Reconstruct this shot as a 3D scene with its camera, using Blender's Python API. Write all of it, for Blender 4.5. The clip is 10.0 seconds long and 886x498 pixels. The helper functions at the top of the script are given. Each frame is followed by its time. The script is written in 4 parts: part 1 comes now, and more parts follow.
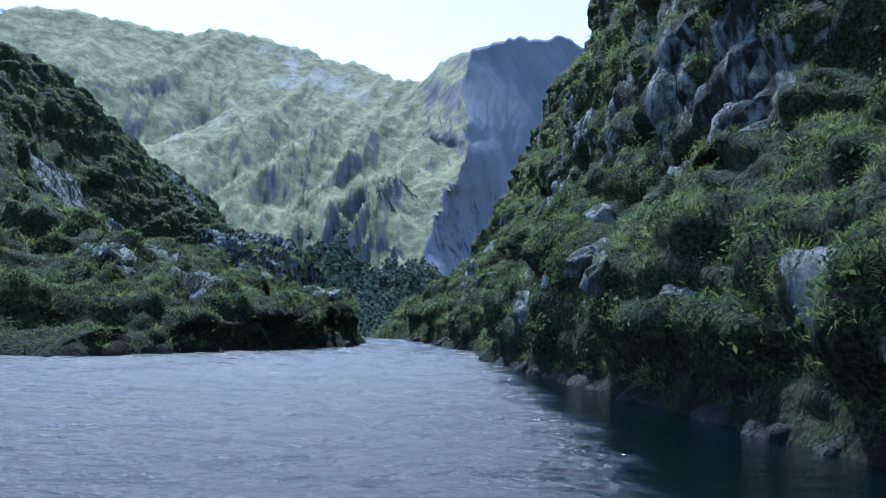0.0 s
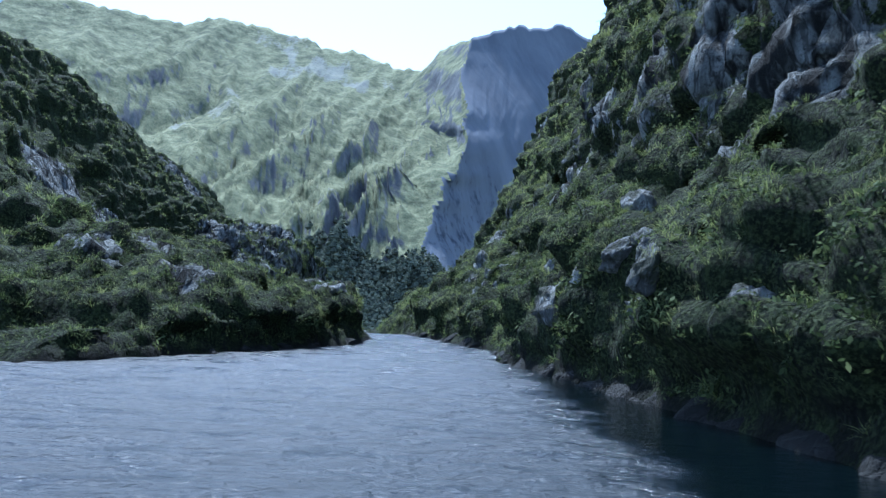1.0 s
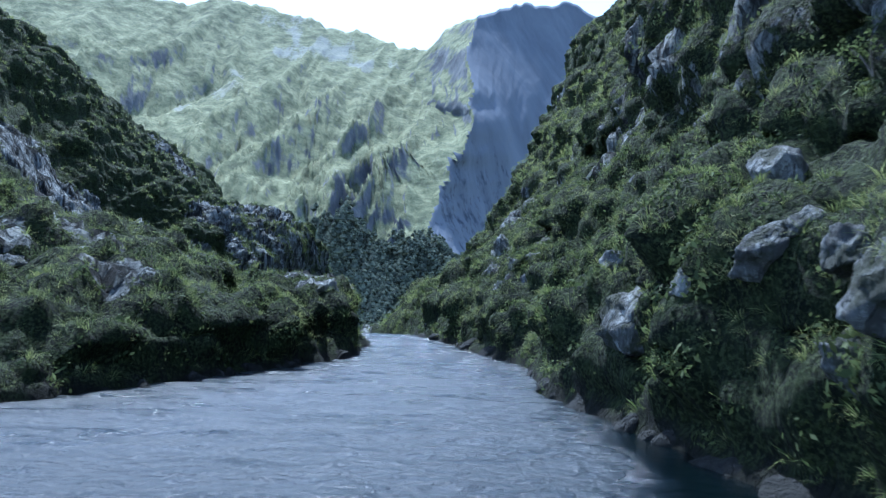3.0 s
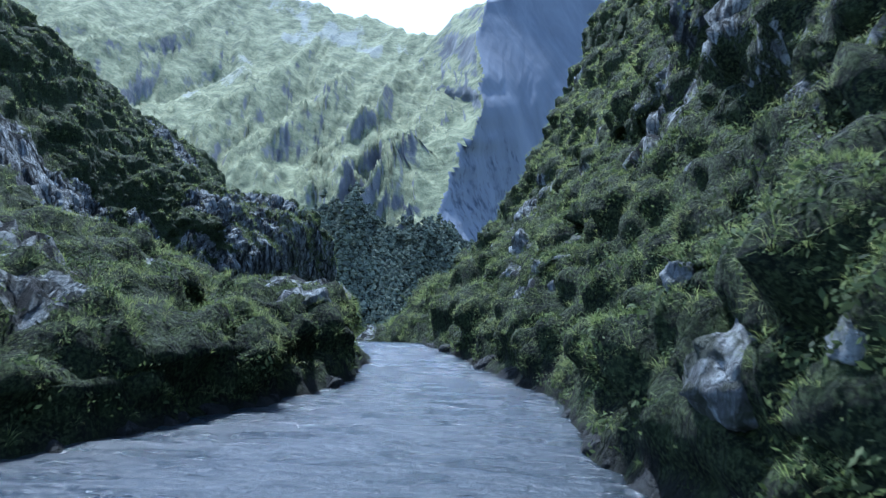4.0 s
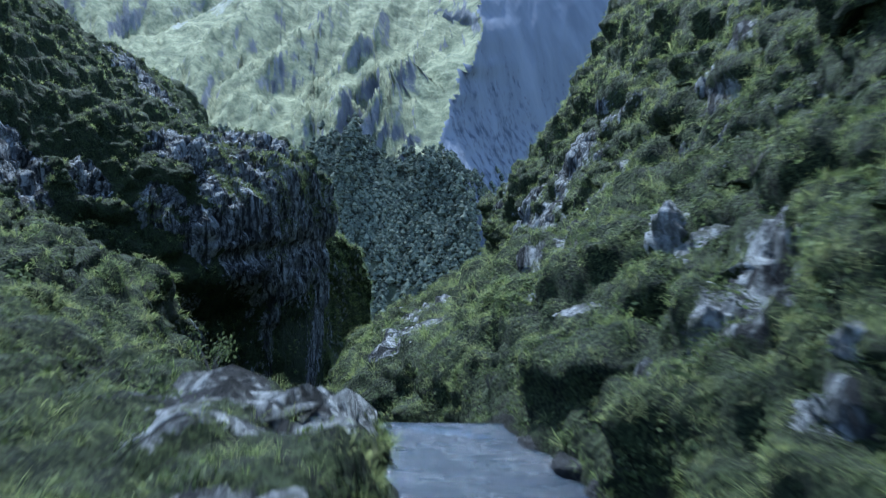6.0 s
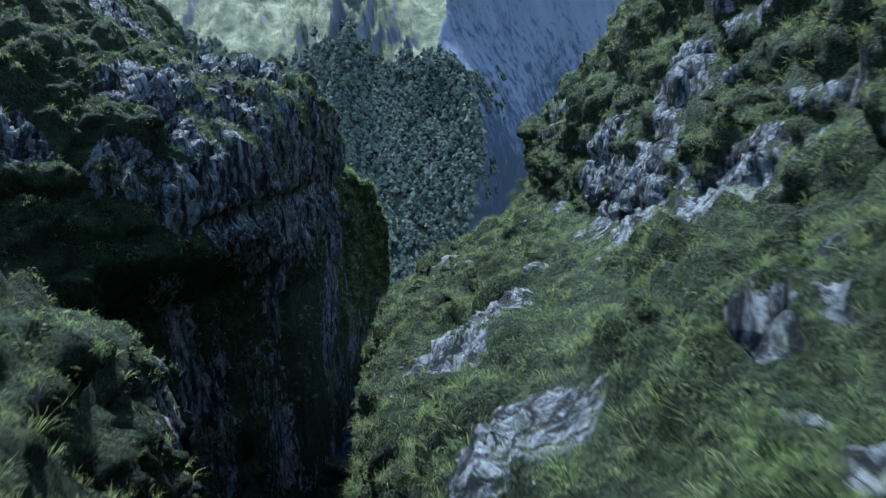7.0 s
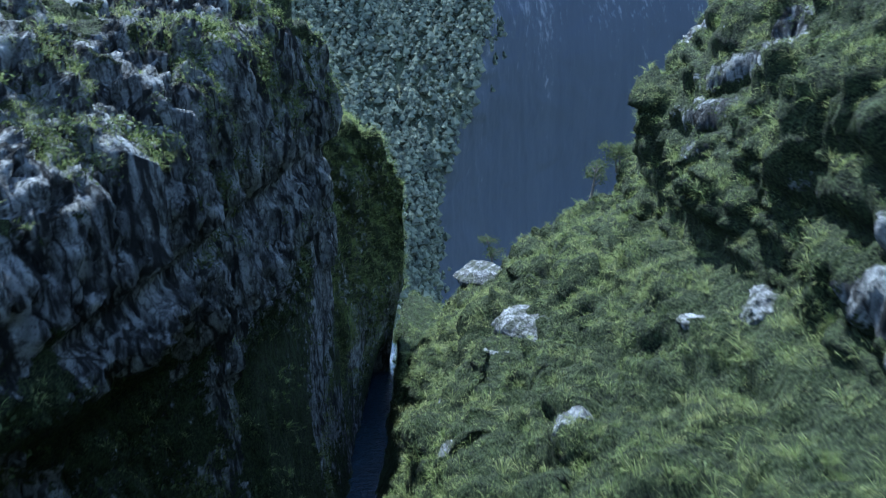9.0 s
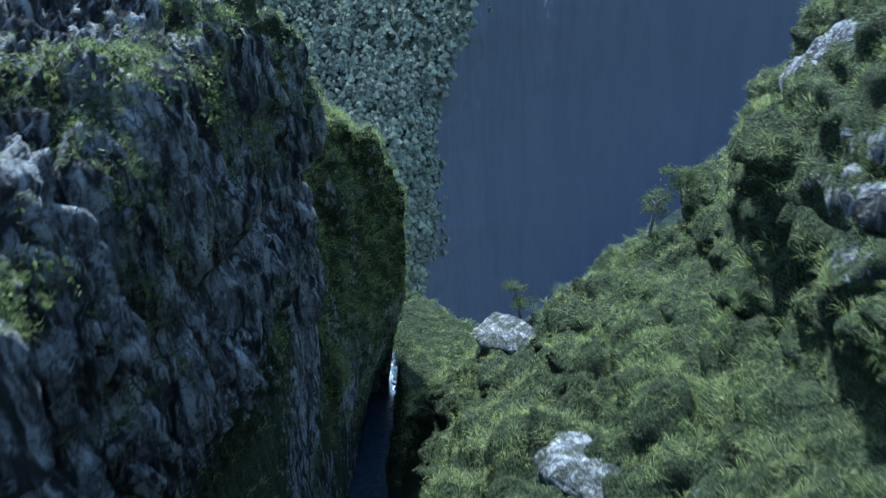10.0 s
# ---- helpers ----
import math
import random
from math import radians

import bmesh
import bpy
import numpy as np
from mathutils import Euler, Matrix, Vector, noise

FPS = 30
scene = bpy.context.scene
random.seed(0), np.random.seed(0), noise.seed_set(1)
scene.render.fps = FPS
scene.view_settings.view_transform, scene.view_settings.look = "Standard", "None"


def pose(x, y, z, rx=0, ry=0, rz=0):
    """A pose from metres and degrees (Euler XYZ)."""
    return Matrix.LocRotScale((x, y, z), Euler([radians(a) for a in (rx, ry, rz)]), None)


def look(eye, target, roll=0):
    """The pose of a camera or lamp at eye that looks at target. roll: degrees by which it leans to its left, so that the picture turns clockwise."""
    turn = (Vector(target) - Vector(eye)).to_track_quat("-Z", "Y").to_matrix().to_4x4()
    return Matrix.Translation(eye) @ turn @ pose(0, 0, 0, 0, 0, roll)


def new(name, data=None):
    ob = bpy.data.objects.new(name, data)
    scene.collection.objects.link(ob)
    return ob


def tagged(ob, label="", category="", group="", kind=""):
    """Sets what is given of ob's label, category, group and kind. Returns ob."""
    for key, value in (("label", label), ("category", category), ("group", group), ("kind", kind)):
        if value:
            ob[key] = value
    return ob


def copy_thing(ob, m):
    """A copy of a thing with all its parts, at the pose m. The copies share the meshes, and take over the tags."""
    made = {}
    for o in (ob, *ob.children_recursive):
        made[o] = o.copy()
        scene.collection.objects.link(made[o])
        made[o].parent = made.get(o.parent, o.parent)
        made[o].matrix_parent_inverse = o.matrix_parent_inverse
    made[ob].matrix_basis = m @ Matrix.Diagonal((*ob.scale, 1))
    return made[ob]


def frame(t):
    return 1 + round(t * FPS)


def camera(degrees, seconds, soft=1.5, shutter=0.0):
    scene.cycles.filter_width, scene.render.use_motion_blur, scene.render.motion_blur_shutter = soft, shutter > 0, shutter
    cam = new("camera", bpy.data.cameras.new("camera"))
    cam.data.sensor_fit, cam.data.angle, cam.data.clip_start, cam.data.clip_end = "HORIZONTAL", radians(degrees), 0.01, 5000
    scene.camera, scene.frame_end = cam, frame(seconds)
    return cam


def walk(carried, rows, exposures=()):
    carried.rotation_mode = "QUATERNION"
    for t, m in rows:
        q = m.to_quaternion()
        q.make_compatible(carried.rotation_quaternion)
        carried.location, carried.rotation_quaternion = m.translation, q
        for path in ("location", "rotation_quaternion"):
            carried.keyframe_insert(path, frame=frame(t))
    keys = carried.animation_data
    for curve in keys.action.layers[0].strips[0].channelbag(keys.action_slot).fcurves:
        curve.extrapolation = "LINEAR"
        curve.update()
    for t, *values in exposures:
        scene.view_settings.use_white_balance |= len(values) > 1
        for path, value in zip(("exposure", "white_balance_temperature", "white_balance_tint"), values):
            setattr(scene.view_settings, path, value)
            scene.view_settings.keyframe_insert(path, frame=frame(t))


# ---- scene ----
cam = camera(56.0, 10.0, soft=1.3, shutter=0.3)
PATH = [
    (0.0, (1.094, 2.419, 1.535), (1.06, 4.412, 1.696), 2.2),
    (0.5, (0.85, 3.547, 1.647), (0.818, 5.541, 1.798), 2.1),
    (1.0, (0.597, 4.983, 1.763), (0.564, 6.978, 1.9), 2.1),
    (1.5, (0.428, 6.57, 1.866), (0.394, 8.565, 1.989), 2.0),
    (2.0, (0.319, 8.441, 2.023), (0.282, 10.437, 2.134), 1.9),
    (2.5, (0.226, 10.39, 2.211), (0.185, 12.387, 2.312), 1.8),
    (4.0, (-0.085, 17.589, 3.196), (-0.154, 19.587, 3.252), 1.7),
    (4.5, (-0.259, 20.198, 3.606), (-0.346, 22.196, 3.635), 1.5),
    (5.0, (-0.647, 23.46, 4.043), (-0.752, 25.457, 4.038), 1.2),
    (5.5, (-1.63, 28.574, 4.55), (-1.718, 30.572, 4.503), 1.2),
    (5.7, (-2.071, 30.9, 4.791), (-2.148, 32.897, 4.726), 1.0),
    (6.8, (-5.817, 48.72, 7.362), (-5.902, 50.695, 7.056), -2.7),
    (7.0, (-6.435, 51.828, 7.828), (-6.519, 53.796, 7.483), -2.9),
    (7.5, (-7.595, 59.652, 9.102), (-7.683, 61.604, 8.674), -3.1),
    (8.0, (-8.704, 68.01, 10.334), (-8.796, 69.945, 9.835), -3.1),
    (8.5, (-9.531, 75.435, 11.46), (-9.629, 77.345, 10.875), -3.0),
    (9.0, (-10.432, 83.425, 12.743), (-10.532, 85.307, 12.073), -3.1),
    (9.5, (-11.292, 90.675, 13.944), (-11.387, 92.53, 13.201), -3.1),
    (10.0, (-11.964, 98.41, 15.304), (-12.058, 100.219, 14.455), -3.1),
]
EXPOSURE = [(0.0, 1.48, 4850, 9), (5.5, 1.82, 4830, 9), (7.0, 1.76, 4870, 8), (7.6, 2.05, 4880, 8), (8.5, 2.26, 4870, 8), (10.0, 2.3, 4900, 6)]
walk(cam, [(t, look(eye, target, roll)) for t, eye, target, roll in PATH], EXPOSURE)

# ---- light ----
SUN_AT, SUN_UP = -19.0, 57.0        # degrees from straight ahead (minus: to the left), and above the horizon
world = bpy.data.worlds.new("sky")
scene.world = world
world.use_nodes = True
wn = world.node_tree.nodes
sky = wn.new("ShaderNodeTexSky")
sky.sky_type, sky.sun_disc = "NISHITA", False
sky.sun_elevation, sky.sun_rotation = radians(SUN_UP), radians(SUN_AT)
sky.air_density, sky.dust_density, sky.ozone_density = 1.0, 0.5, 1.5
wn["Background"].inputs["Strength"].default_value = 0.11
haze = wn.new("ShaderNodeHueSaturation")
haze.inputs["Saturation"].default_value = 0.78
world.node_tree.links.new(sky.outputs[0], haze.inputs["Color"])
world.node_tree.links.new(haze.outputs[0], wn["Background"].inputs["Color"])
sun = new("sun", bpy.data.lights.new("sun", "SUN"))
sun.data.energy, sun.data.angle, sun.data.color = 3.0, radians(2.0), (1.0, 0.96, 0.88)
to_sun = Vector((math.sin(radians(SUN_AT)) * math.cos(radians(SUN_UP)), math.cos(radians(SUN_AT)) * math.cos(radians(SUN_UP)), math.sin(radians(SUN_UP))))
sun.matrix_world = look(to_sun * 200, (0, 0, 0))


# ---- materials ----
def shader(name):
    """A material with its node tree, a link function and its Principled node."""
    m = bpy.data.materials.new(name)
    m.use_nodes = True
    t = m.node_tree
    return m, t, t.nodes["Principled BSDF"]


def node(t, kind, **given):
    """A node with values for its properties and sockets, and links where a socket is given."""
    n = t.nodes.new(kind)
    for key, value in given.items():
        if key == "p_operation":
            n.operation = value
            continue
        if key == "p_use_clamp":
            n.use_clamp = value
            continue
        if key == "p_data_type":
            n.data_type = value
            continue
        if key == "p_blend_type":
            n.blend_type = value
            continue
        if key == "p_attribute_name":
            n.attribute_name = value
            continue
        sock = n.inputs[int(key[1:])] if key[0] == "i" and key[1:].isdigit() else n.inputs[key]
        if isinstance(value, bpy.types.NodeSocket):
            t.links.new(value, sock)
        else:
            sock.default_value = value
    return n


def noise_of(t, scale, detail=4.0, rough=0.55, stretch=None, warp=0.0):
    where = node(t, "ShaderNodeNewGeometry").outputs["Position"]
    if stretch:
        where = node(t, "ShaderNodeVectorMath", p_operation="MULTIPLY", i0=where, i1=stretch).outputs[0]
    return node(t, "ShaderNodeTexNoise", Vector=where, Scale=scale, Detail=detail, Roughness=rough, Distortion=warp).outputs[0]


def ramp(t, fac, stops):
    n = node(t, "ShaderNodeValToRGB", Fac=fac)
    e = n.color_ramp.elements
    while len(e) < len(stops):
        e.new(0.5)
    for el, (at, colour) in zip(e, stops):
        el.position, el.color = at, (*colour, 1) if len(colour) == 3 else colour
    return n.outputs[0]


def mixed(t, fac, a, b, blend="MIX"):
    n = node(t, "ShaderNodeMix", p_data_type="RGBA", p_blend_type=blend)
    for sock, value in ((n.inputs[0], fac), (n.inputs[6], a), (n.inputs[7], b)):
        if isinstance(value, bpy.types.NodeSocket):
            t.links.new(value, sock)
        else:
            sock.default_value = value if isinstance(value, float) else (*value, 1)
    return n.outputs[2]


def maths(t, op, a, b=0.0, clamp=False):
    return node(t, "ShaderNodeMath", p_operation=op, p_use_clamp=clamp, i0=a, i1=b).outputs[0]


def finish(t, p, colour, height, strength, distance, rough=0.85, spec=0.3):
    t.links.new(colour, p.inputs["Base Color"])
    if isinstance(rough, float):
        p.inputs["Roughness"].default_value = rough
    else:
        t.links.new(rough, p.inputs["Roughness"])
    p.inputs["Specular IOR Level"].default_value = spec
    if height is not None:
        b = node(t, "ShaderNodeBump", Strength=strength, Distance=distance, Height=height)
        t.links.new(b.outputs[0], p.inputs["Normal"])


def cracks(t, scale, stretch):
    """Lines of cracks between blocks: 0 in the crack, 1 on the block."""
    where = node(t, "ShaderNodeVectorMath", p_operation="MULTIPLY", i0=node(t, "ShaderNodeNewGeometry").outputs["Position"], i1=stretch).outputs[0]
    bend = node(t, "ShaderNodeTexNoise", Vector=where, Scale=scale * 1.4, Detail=3.0).outputs["Color"]
    where = node(t, "ShaderNodeVectorMath", p_operation="MULTIPLY_ADD", i0=bend, i1=(0.14 / scale,) * 3, i2=where).outputs[0]
    v = t.nodes.new("ShaderNodeTexVoronoi")
    v.feature = "DISTANCE_TO_EDGE"
    v.inputs["Scale"].default_value = scale
    t.links.new(where, v.inputs["Vector"])
    c = t.nodes.new("ShaderNodeTexVoronoi")
    c.inputs["Scale"].default_value = scale
    t.links.new(where, c.inputs["Vector"])
    tone = node(t, "ShaderNodeSeparateColor", Color=c.outputs["Color"]).outputs[0]
    return ramp(t, v.outputs["Distance"], [(0.0, (0, 0, 0)), (0.09, (1, 1, 1))]), tone


def fissures(t, scale, stretch, width):
    """Thin wandering dark lines, mostly upright: 0 in the line, 1 beside it."""
    n = noise_of(t, scale, 4, 0.55, stretch, 0.25)
    return ramp(t, maths(t, "ABSOLUTE", maths(t, "SUBTRACT", n, 0.5)), [(width * 0.25, (0, 0, 0)), (width, (1, 1, 1))])


def rock_colour(t, size=1.0):
    """Grey, lichen-mottled rock with upright water streaks and fissures: colour and height."""
    streak = noise_of(t, 1.5 / size, 10, 0.72, (1.0, 1.0, 0.17), 0.15)
    mottle = noise_of(t, 1.1 / size, 12, 0.80, (1.0, 1.0, 0.6), 0.5)
    grain = noise_of(t, 6.0 / size, 8, 0.75)
    wide = fissures(t, 0.55 / size, (1.0, 1.0, 0.20), 0.05)
    thin = fissures(t, 1.5 / size, (1.0, 1.0, 0.24), 0.04)
    split, plate = cracks(t, 0.9 / size, (1.0, 1.0, 0.24))
    base = ramp(t, streak, [(0.38, (0.022, 0.024, 0.025)), (0.45, (0.12, 0.129, 0.129)), (0.53, (0.28, 0.30, 0.29)), (0.63, (0.44, 0.46, 0.445))])
    base = mixed(t, maths(t, "MULTIPLY", plate, 0.3), base, (0.24, 0.257, 0.25))
    lichen = ramp(t, mottle, [(0.49, (0, 0, 0)), (0.56, (0.85, 0.85, 0.85))])
    base = mixed(t, lichen, base, (0.41, 0.425, 0.405))
    base = mixed(t, ramp(t, grain, [(0.36, (0.9, 0.9, 0.9)), (0.47, (0, 0, 0))]), base, (0.05, 0.053, 0.053))
    dark = maths(t, "MULTIPLY", wide, maths(t, "ADD", maths(t, "MULTIPLY", thin, 0.7), 0.3))
    dark = maths(t, "MULTIPLY", dark, maths(t, "ADD", maths(t, "MULTIPLY", split, 0.45), 0.55))
    base = mixed(t, maths(t, "MULTIPLY", maths(t, "SUBTRACT", 1.0, dark), 0.95), base, (0.012, 0.013, 0.012))
    height = maths(t, "ADD", maths(t, "MULTIPLY", dark, 0.9), maths(t, "MULTIPLY", streak, 1.1))
    height = maths(t, "ADD", height, maths(t, "ADD", maths(t, "MULTIPLY", grain, 0.8), maths(t, "MULTIPLY", mottle, 0.8)))
    return base, maths(t, "ADD", height, maths(t, "MULTIPLY", plate, 0.3))


def make_ground():
    m, t, p = shader("mountain_ground")
    rock, height = rock_colour(t)
    soil_n = noise_of(t, 2.2, 6, 0.65)
    green = ramp(t, soil_n, [(0.34, (0.005, 0.007, 0.004)), (0.52, (0.016, 0.024, 0.009)), (0.68, (0.04, 0.058, 0.02)), (0.82, (0.07, 0.08, 0.035))])
    leafy = noise_of(t, 12.0, 5, 0.7)
    green = mixed(t, ramp(t, leafy, [(0.47, (0, 0, 0)), (0.6, (0.85, 0.85, 0.85))]), green, (0.080, 0.102, 0.038))
    cover = node(t, "ShaderNodeAttribute", p_attribute_name="rock").outputs["Fac"]
    edge = maths(t, "ADD", cover, maths(t, "MULTIPLY", maths(t, "SUBTRACT", noise_of(t, 1.9, 8, 0.72), 0.5), 1.9))
    mask = ramp(t, edge, [(0.44, (0, 0, 0)), (0.56, (1, 1, 1))])
    colour = mixed(t, mask, green, rock)
    # wet rock by the waterline, its near-black also painting the undercut's shade
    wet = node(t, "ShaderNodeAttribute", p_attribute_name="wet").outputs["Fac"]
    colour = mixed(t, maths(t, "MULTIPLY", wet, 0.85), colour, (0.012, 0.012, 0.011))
    h = maths(t, "ADD", height, maths(t, "ADD", maths(t, "MULTIPLY", soil_n, 0.6), maths(t, "MULTIPLY", leafy, 0.5)))
    finish(t, p, colour, h, 1.0, 0.28, 0.88, 0.15)
    return m


def make_stone(name, light=1.0):
    m, t, p = shader(name)
    rock, height = rock_colour(t, 0.5)
    moss = ramp(t, noise_of(t, 1.7, 6, 0.65), [(0.47, (0, 0, 0)), (0.56, (0.9, 0.9, 0.9))])
    colour = mixed(t, moss, mixed(t, 0.25, rock, (0.30, 0.31, 0.305)), (0.045, 0.052, 0.03))
    colour = mixed(t, 1.0, colour, (0.95, 0.95, 0.95), "MULTIPLY")
    # wet stones go almost to black, bank shade included in the colour
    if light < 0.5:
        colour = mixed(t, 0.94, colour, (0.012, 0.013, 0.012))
    finish(t, p, colour, height, 1.0, 0.14)
    return m


def make_leaf(name, dark, mid, pale, dry):
    m, t, p = shader(name)
    rnd = node(t, "ShaderNodeNewGeometry").outputs["Random Per Island"]
    colour = ramp(t, rnd, [(0.0, dark), (0.45, mid), (0.85, pale), (1.0, dry)])
    patch = noise_of(t, 0.35, 4, 0.6)
    colour = mixed(t, ramp(t, patch, [(0.42, (0, 0, 0)), (0.68, (0.4, 0.4, 0.4))]), colour, dry)
    finish(t, p, colour, None, 0, 0, 0.7, 0.1)
    glow = node(t, "ShaderNodeBsdfTranslucent", Color=colour)
    both = node(t, "ShaderNodeMixShader", Fac=0.45, i1=p.outputs[0], i2=glow.outputs[0])
    t.links.new(both.outputs[0], t.nodes["Material Output"].inputs["Surface"])
    return m


def make_water(name, deep, big, small, strength, foam=0.0):
    m, t, p = shader(name)
    swell = noise_of(t, big, 3, 0.5, (0.55, 1.0, 1.0), 0.4)
    chop = noise_of(t, small, 5, 0.6, (0.6, 1.0, 1.0), 0.8)
    h = maths(t, "ADD", swell, maths(t, "MULTIPLY", chop, 0.35))
    tone = noise_of(t, 0.15, 3, 0.5)
    colour = ramp(t, tone, [(0.3, deep), (0.7, tuple(c * 1.6 for c in deep))])
    if foam:
        streaks = ramp(t, noise_of(t, 1.3, 7, 0.7, (2.2, 0.7, 1.0), 0.8), [(0.54, (0, 0, 0)), (0.74, (foam,) * 3)])
        colour = mixed(t, streaks, colour, (0.62, 0.64, 0.65))
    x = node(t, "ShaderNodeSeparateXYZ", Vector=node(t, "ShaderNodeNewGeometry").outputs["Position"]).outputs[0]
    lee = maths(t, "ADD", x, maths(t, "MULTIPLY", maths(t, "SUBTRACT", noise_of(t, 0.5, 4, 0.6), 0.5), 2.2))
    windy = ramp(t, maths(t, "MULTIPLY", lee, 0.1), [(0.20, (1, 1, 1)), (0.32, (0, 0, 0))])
    # bluer, paler base where windy: reflected sky brightness put into the colour
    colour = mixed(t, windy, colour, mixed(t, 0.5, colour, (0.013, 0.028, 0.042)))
    gust = ramp(t, noise_of(t, 1.6, 5, 0.65, (0.35, 1.0, 1.0), 0.6), [(0.38, (0.25, 0.25, 0.25)), (0.62, (0.55, 0.55, 0.55))])
    ahead = node(t, "ShaderNodeSeparateXYZ", Vector=node(t, "ShaderNodeNewGeometry").outputs["Position"]).outputs[1]
    sheltered = ramp(t, maths(t, "MULTIPLY", ahead, 0.01), [(0.20, (0, 0, 0)), (0.42, (0.55, 0.55, 0.55))])
    gust = maths(t, "MULTIPLY", gust, maths(t, "SUBTRACT", 1.0, sheltered))
    rough = maths(t, "ADD", maths(t, "MULTIPLY", windy, gust), 0.05)
    if foam:
        rough = 0.10
    finish(t, p, colour, maths(t, "MULTIPLY", h, maths(t, "ADD", maths(t, "MULTIPLY", windy, 0.85), 0.15)), strength, 0.16, rough, 0.68)
    p.inputs["IOR"].default_value = 1.333
    return m


def make_far(name):
    """High ground seen across the valley: grass on the easier slopes, bare rock and scree on the steep ones."""
    m, t, p = shader(name)
    n1 = noise_of(t, 0.02, 8, 0.65, (1.0, 1.0, 0.8), 0.3)
    n2 = noise_of(t, 0.035, 7, 0.65)
    n3 = noise_of(t, 0.16, 6, 0.7)
    up = node(t, "ShaderNodeSeparateXYZ", Vector=node(t, "ShaderNodeNewGeometry").outputs["Normal"]).outputs[2]
    grass = ramp(t, n2, [(0.36, (0.085, 0.098, 0.056)), (0.5, (0.175, 0.19, 0.105)), (0.64, (0.27, 0.28, 0.16))])
    scrub = ramp(t, n3, [(0.40, (0.4, 0.4, 0.4)), (0.50, (0, 0, 0))])
    grass = mixed(t, scrub, grass, (0.052, 0.066, 0.036))
    stone = ramp(t, n1, [(0.38, (0.085, 0.092, 0.10)), (0.55, (0.14, 0.147, 0.155)), (0.72, (0.27, 0.275, 0.27))])
    k = maths(t, "ADD", up, maths(t, "MULTIPLY", maths(t, "SUBTRACT", maths(t, "ADD", maths(t, "MULTIPLY", n1, 0.5), maths(t, "MULTIPLY", noise_of(t, 0.05, 8, 0.7, (1.0, 1.0, 0.6)), 0.5)), 0.5), 1.6))
    mask = ramp(t, k, [(0.44, (0, 0, 0)), (0.60, (1, 1, 1))])
    bare = node(t, "ShaderNodeAttribute", p_attribute_name="scree").outputs["Fac"]
    loose = ramp(t, maths(t, "ADD", bare, maths(t, "MULTIPLY", maths(t, "SUBTRACT", n3, 0.5), 1.6)), [(0.5, (0, 0, 0)), (1.0, (0.55, 0.55, 0.55))])
    colour = mixed(t, loose, mixed(t, mask, stone, grass), (0.29, 0.30, 0.295))
    # dark undergrowth colour, which also paints the shaded gaps between the crowns
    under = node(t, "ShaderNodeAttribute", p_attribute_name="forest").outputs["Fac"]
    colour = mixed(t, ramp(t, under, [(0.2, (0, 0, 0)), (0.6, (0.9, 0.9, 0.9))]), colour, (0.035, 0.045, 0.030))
    finish(t, p, colour, maths(t, "ADD", n1, maths(t, "ADD", maths(t, "MULTIPLY", n2, 0.6), maths(t, "MULTIPLY", n3, 0.4))), 1.0, 7.0, 0.9, 0.1)
    return m


def make_snowy():
    m, t, p = shader("snowy_rock")
    n1 = noise_of(t, 0.006, 8, 0.65, (1.0, 1.0, 1.6), 0.4)
    n2 = noise_of(t, 0.03, 6, 0.65)
    rock = ramp(t, n2, [(0.35, (0.13, 0.135, 0.14)), (0.65, (0.27, 0.275, 0.28))])
    snow = ramp(t, n1, [(0.52, (0, 0, 0)), (0.56, (1, 1, 1))])
    finish(t, p, mixed(t, snow, rock, (0.80, 0.82, 0.85)), maths(t, "ADD", n1, n2), 0.8, 8.0, 0.8, 0.2)
    return m


GROUND = make_ground()
STONE = make_stone("pale_stone")
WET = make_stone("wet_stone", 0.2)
TUSSOCK = make_leaf("tussock_blades", (0.06, 0.088, 0.027), (0.165, 0.215, 0.06), (0.285, 0.335, 0.115), (0.325, 0.322, 0.145))
LEAF = make_leaf("shrub_leaves", (0.018, 0.027, 0.011), (0.056, 0.077, 0.026), (0.12, 0.155, 0.06), (0.14, 0.165, 0.075))
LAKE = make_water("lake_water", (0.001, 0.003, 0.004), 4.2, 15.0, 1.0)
STREAM = make_water("stream_water", (0.008, 0.016, 0.026), 2.5, 8.0, 0.7, 0.12)
FAR = make_far("far_slopes")
SNOWY = make_snowy()


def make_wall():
    m, t, p = shader("shaded_far_wall")
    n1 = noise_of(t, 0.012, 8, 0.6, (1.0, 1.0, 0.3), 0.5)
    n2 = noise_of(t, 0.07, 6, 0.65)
    # shade and blue distance haze are put into these rock tones
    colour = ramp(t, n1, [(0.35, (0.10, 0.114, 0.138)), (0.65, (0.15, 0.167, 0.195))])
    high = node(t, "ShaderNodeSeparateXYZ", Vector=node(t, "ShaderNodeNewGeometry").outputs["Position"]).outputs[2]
    hazy_bush = ramp(t, maths(t, "ADD", maths(t, "ADD", n2, maths(t, "MULTIPLY", n1, 0.6)), maths(t, "MULTIPLY", high, 0.0012)), [(0.74, (0.9, 0.9, 0.9)), (0.92, (0, 0, 0))])
    # low bush cover, coloured dark blue for the valley's shade and haze
    colour = mixed(t, hazy_bush, colour, (0.034, 0.043, 0.060))
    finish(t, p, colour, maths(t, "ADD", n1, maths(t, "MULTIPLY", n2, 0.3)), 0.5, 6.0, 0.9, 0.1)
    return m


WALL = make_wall()


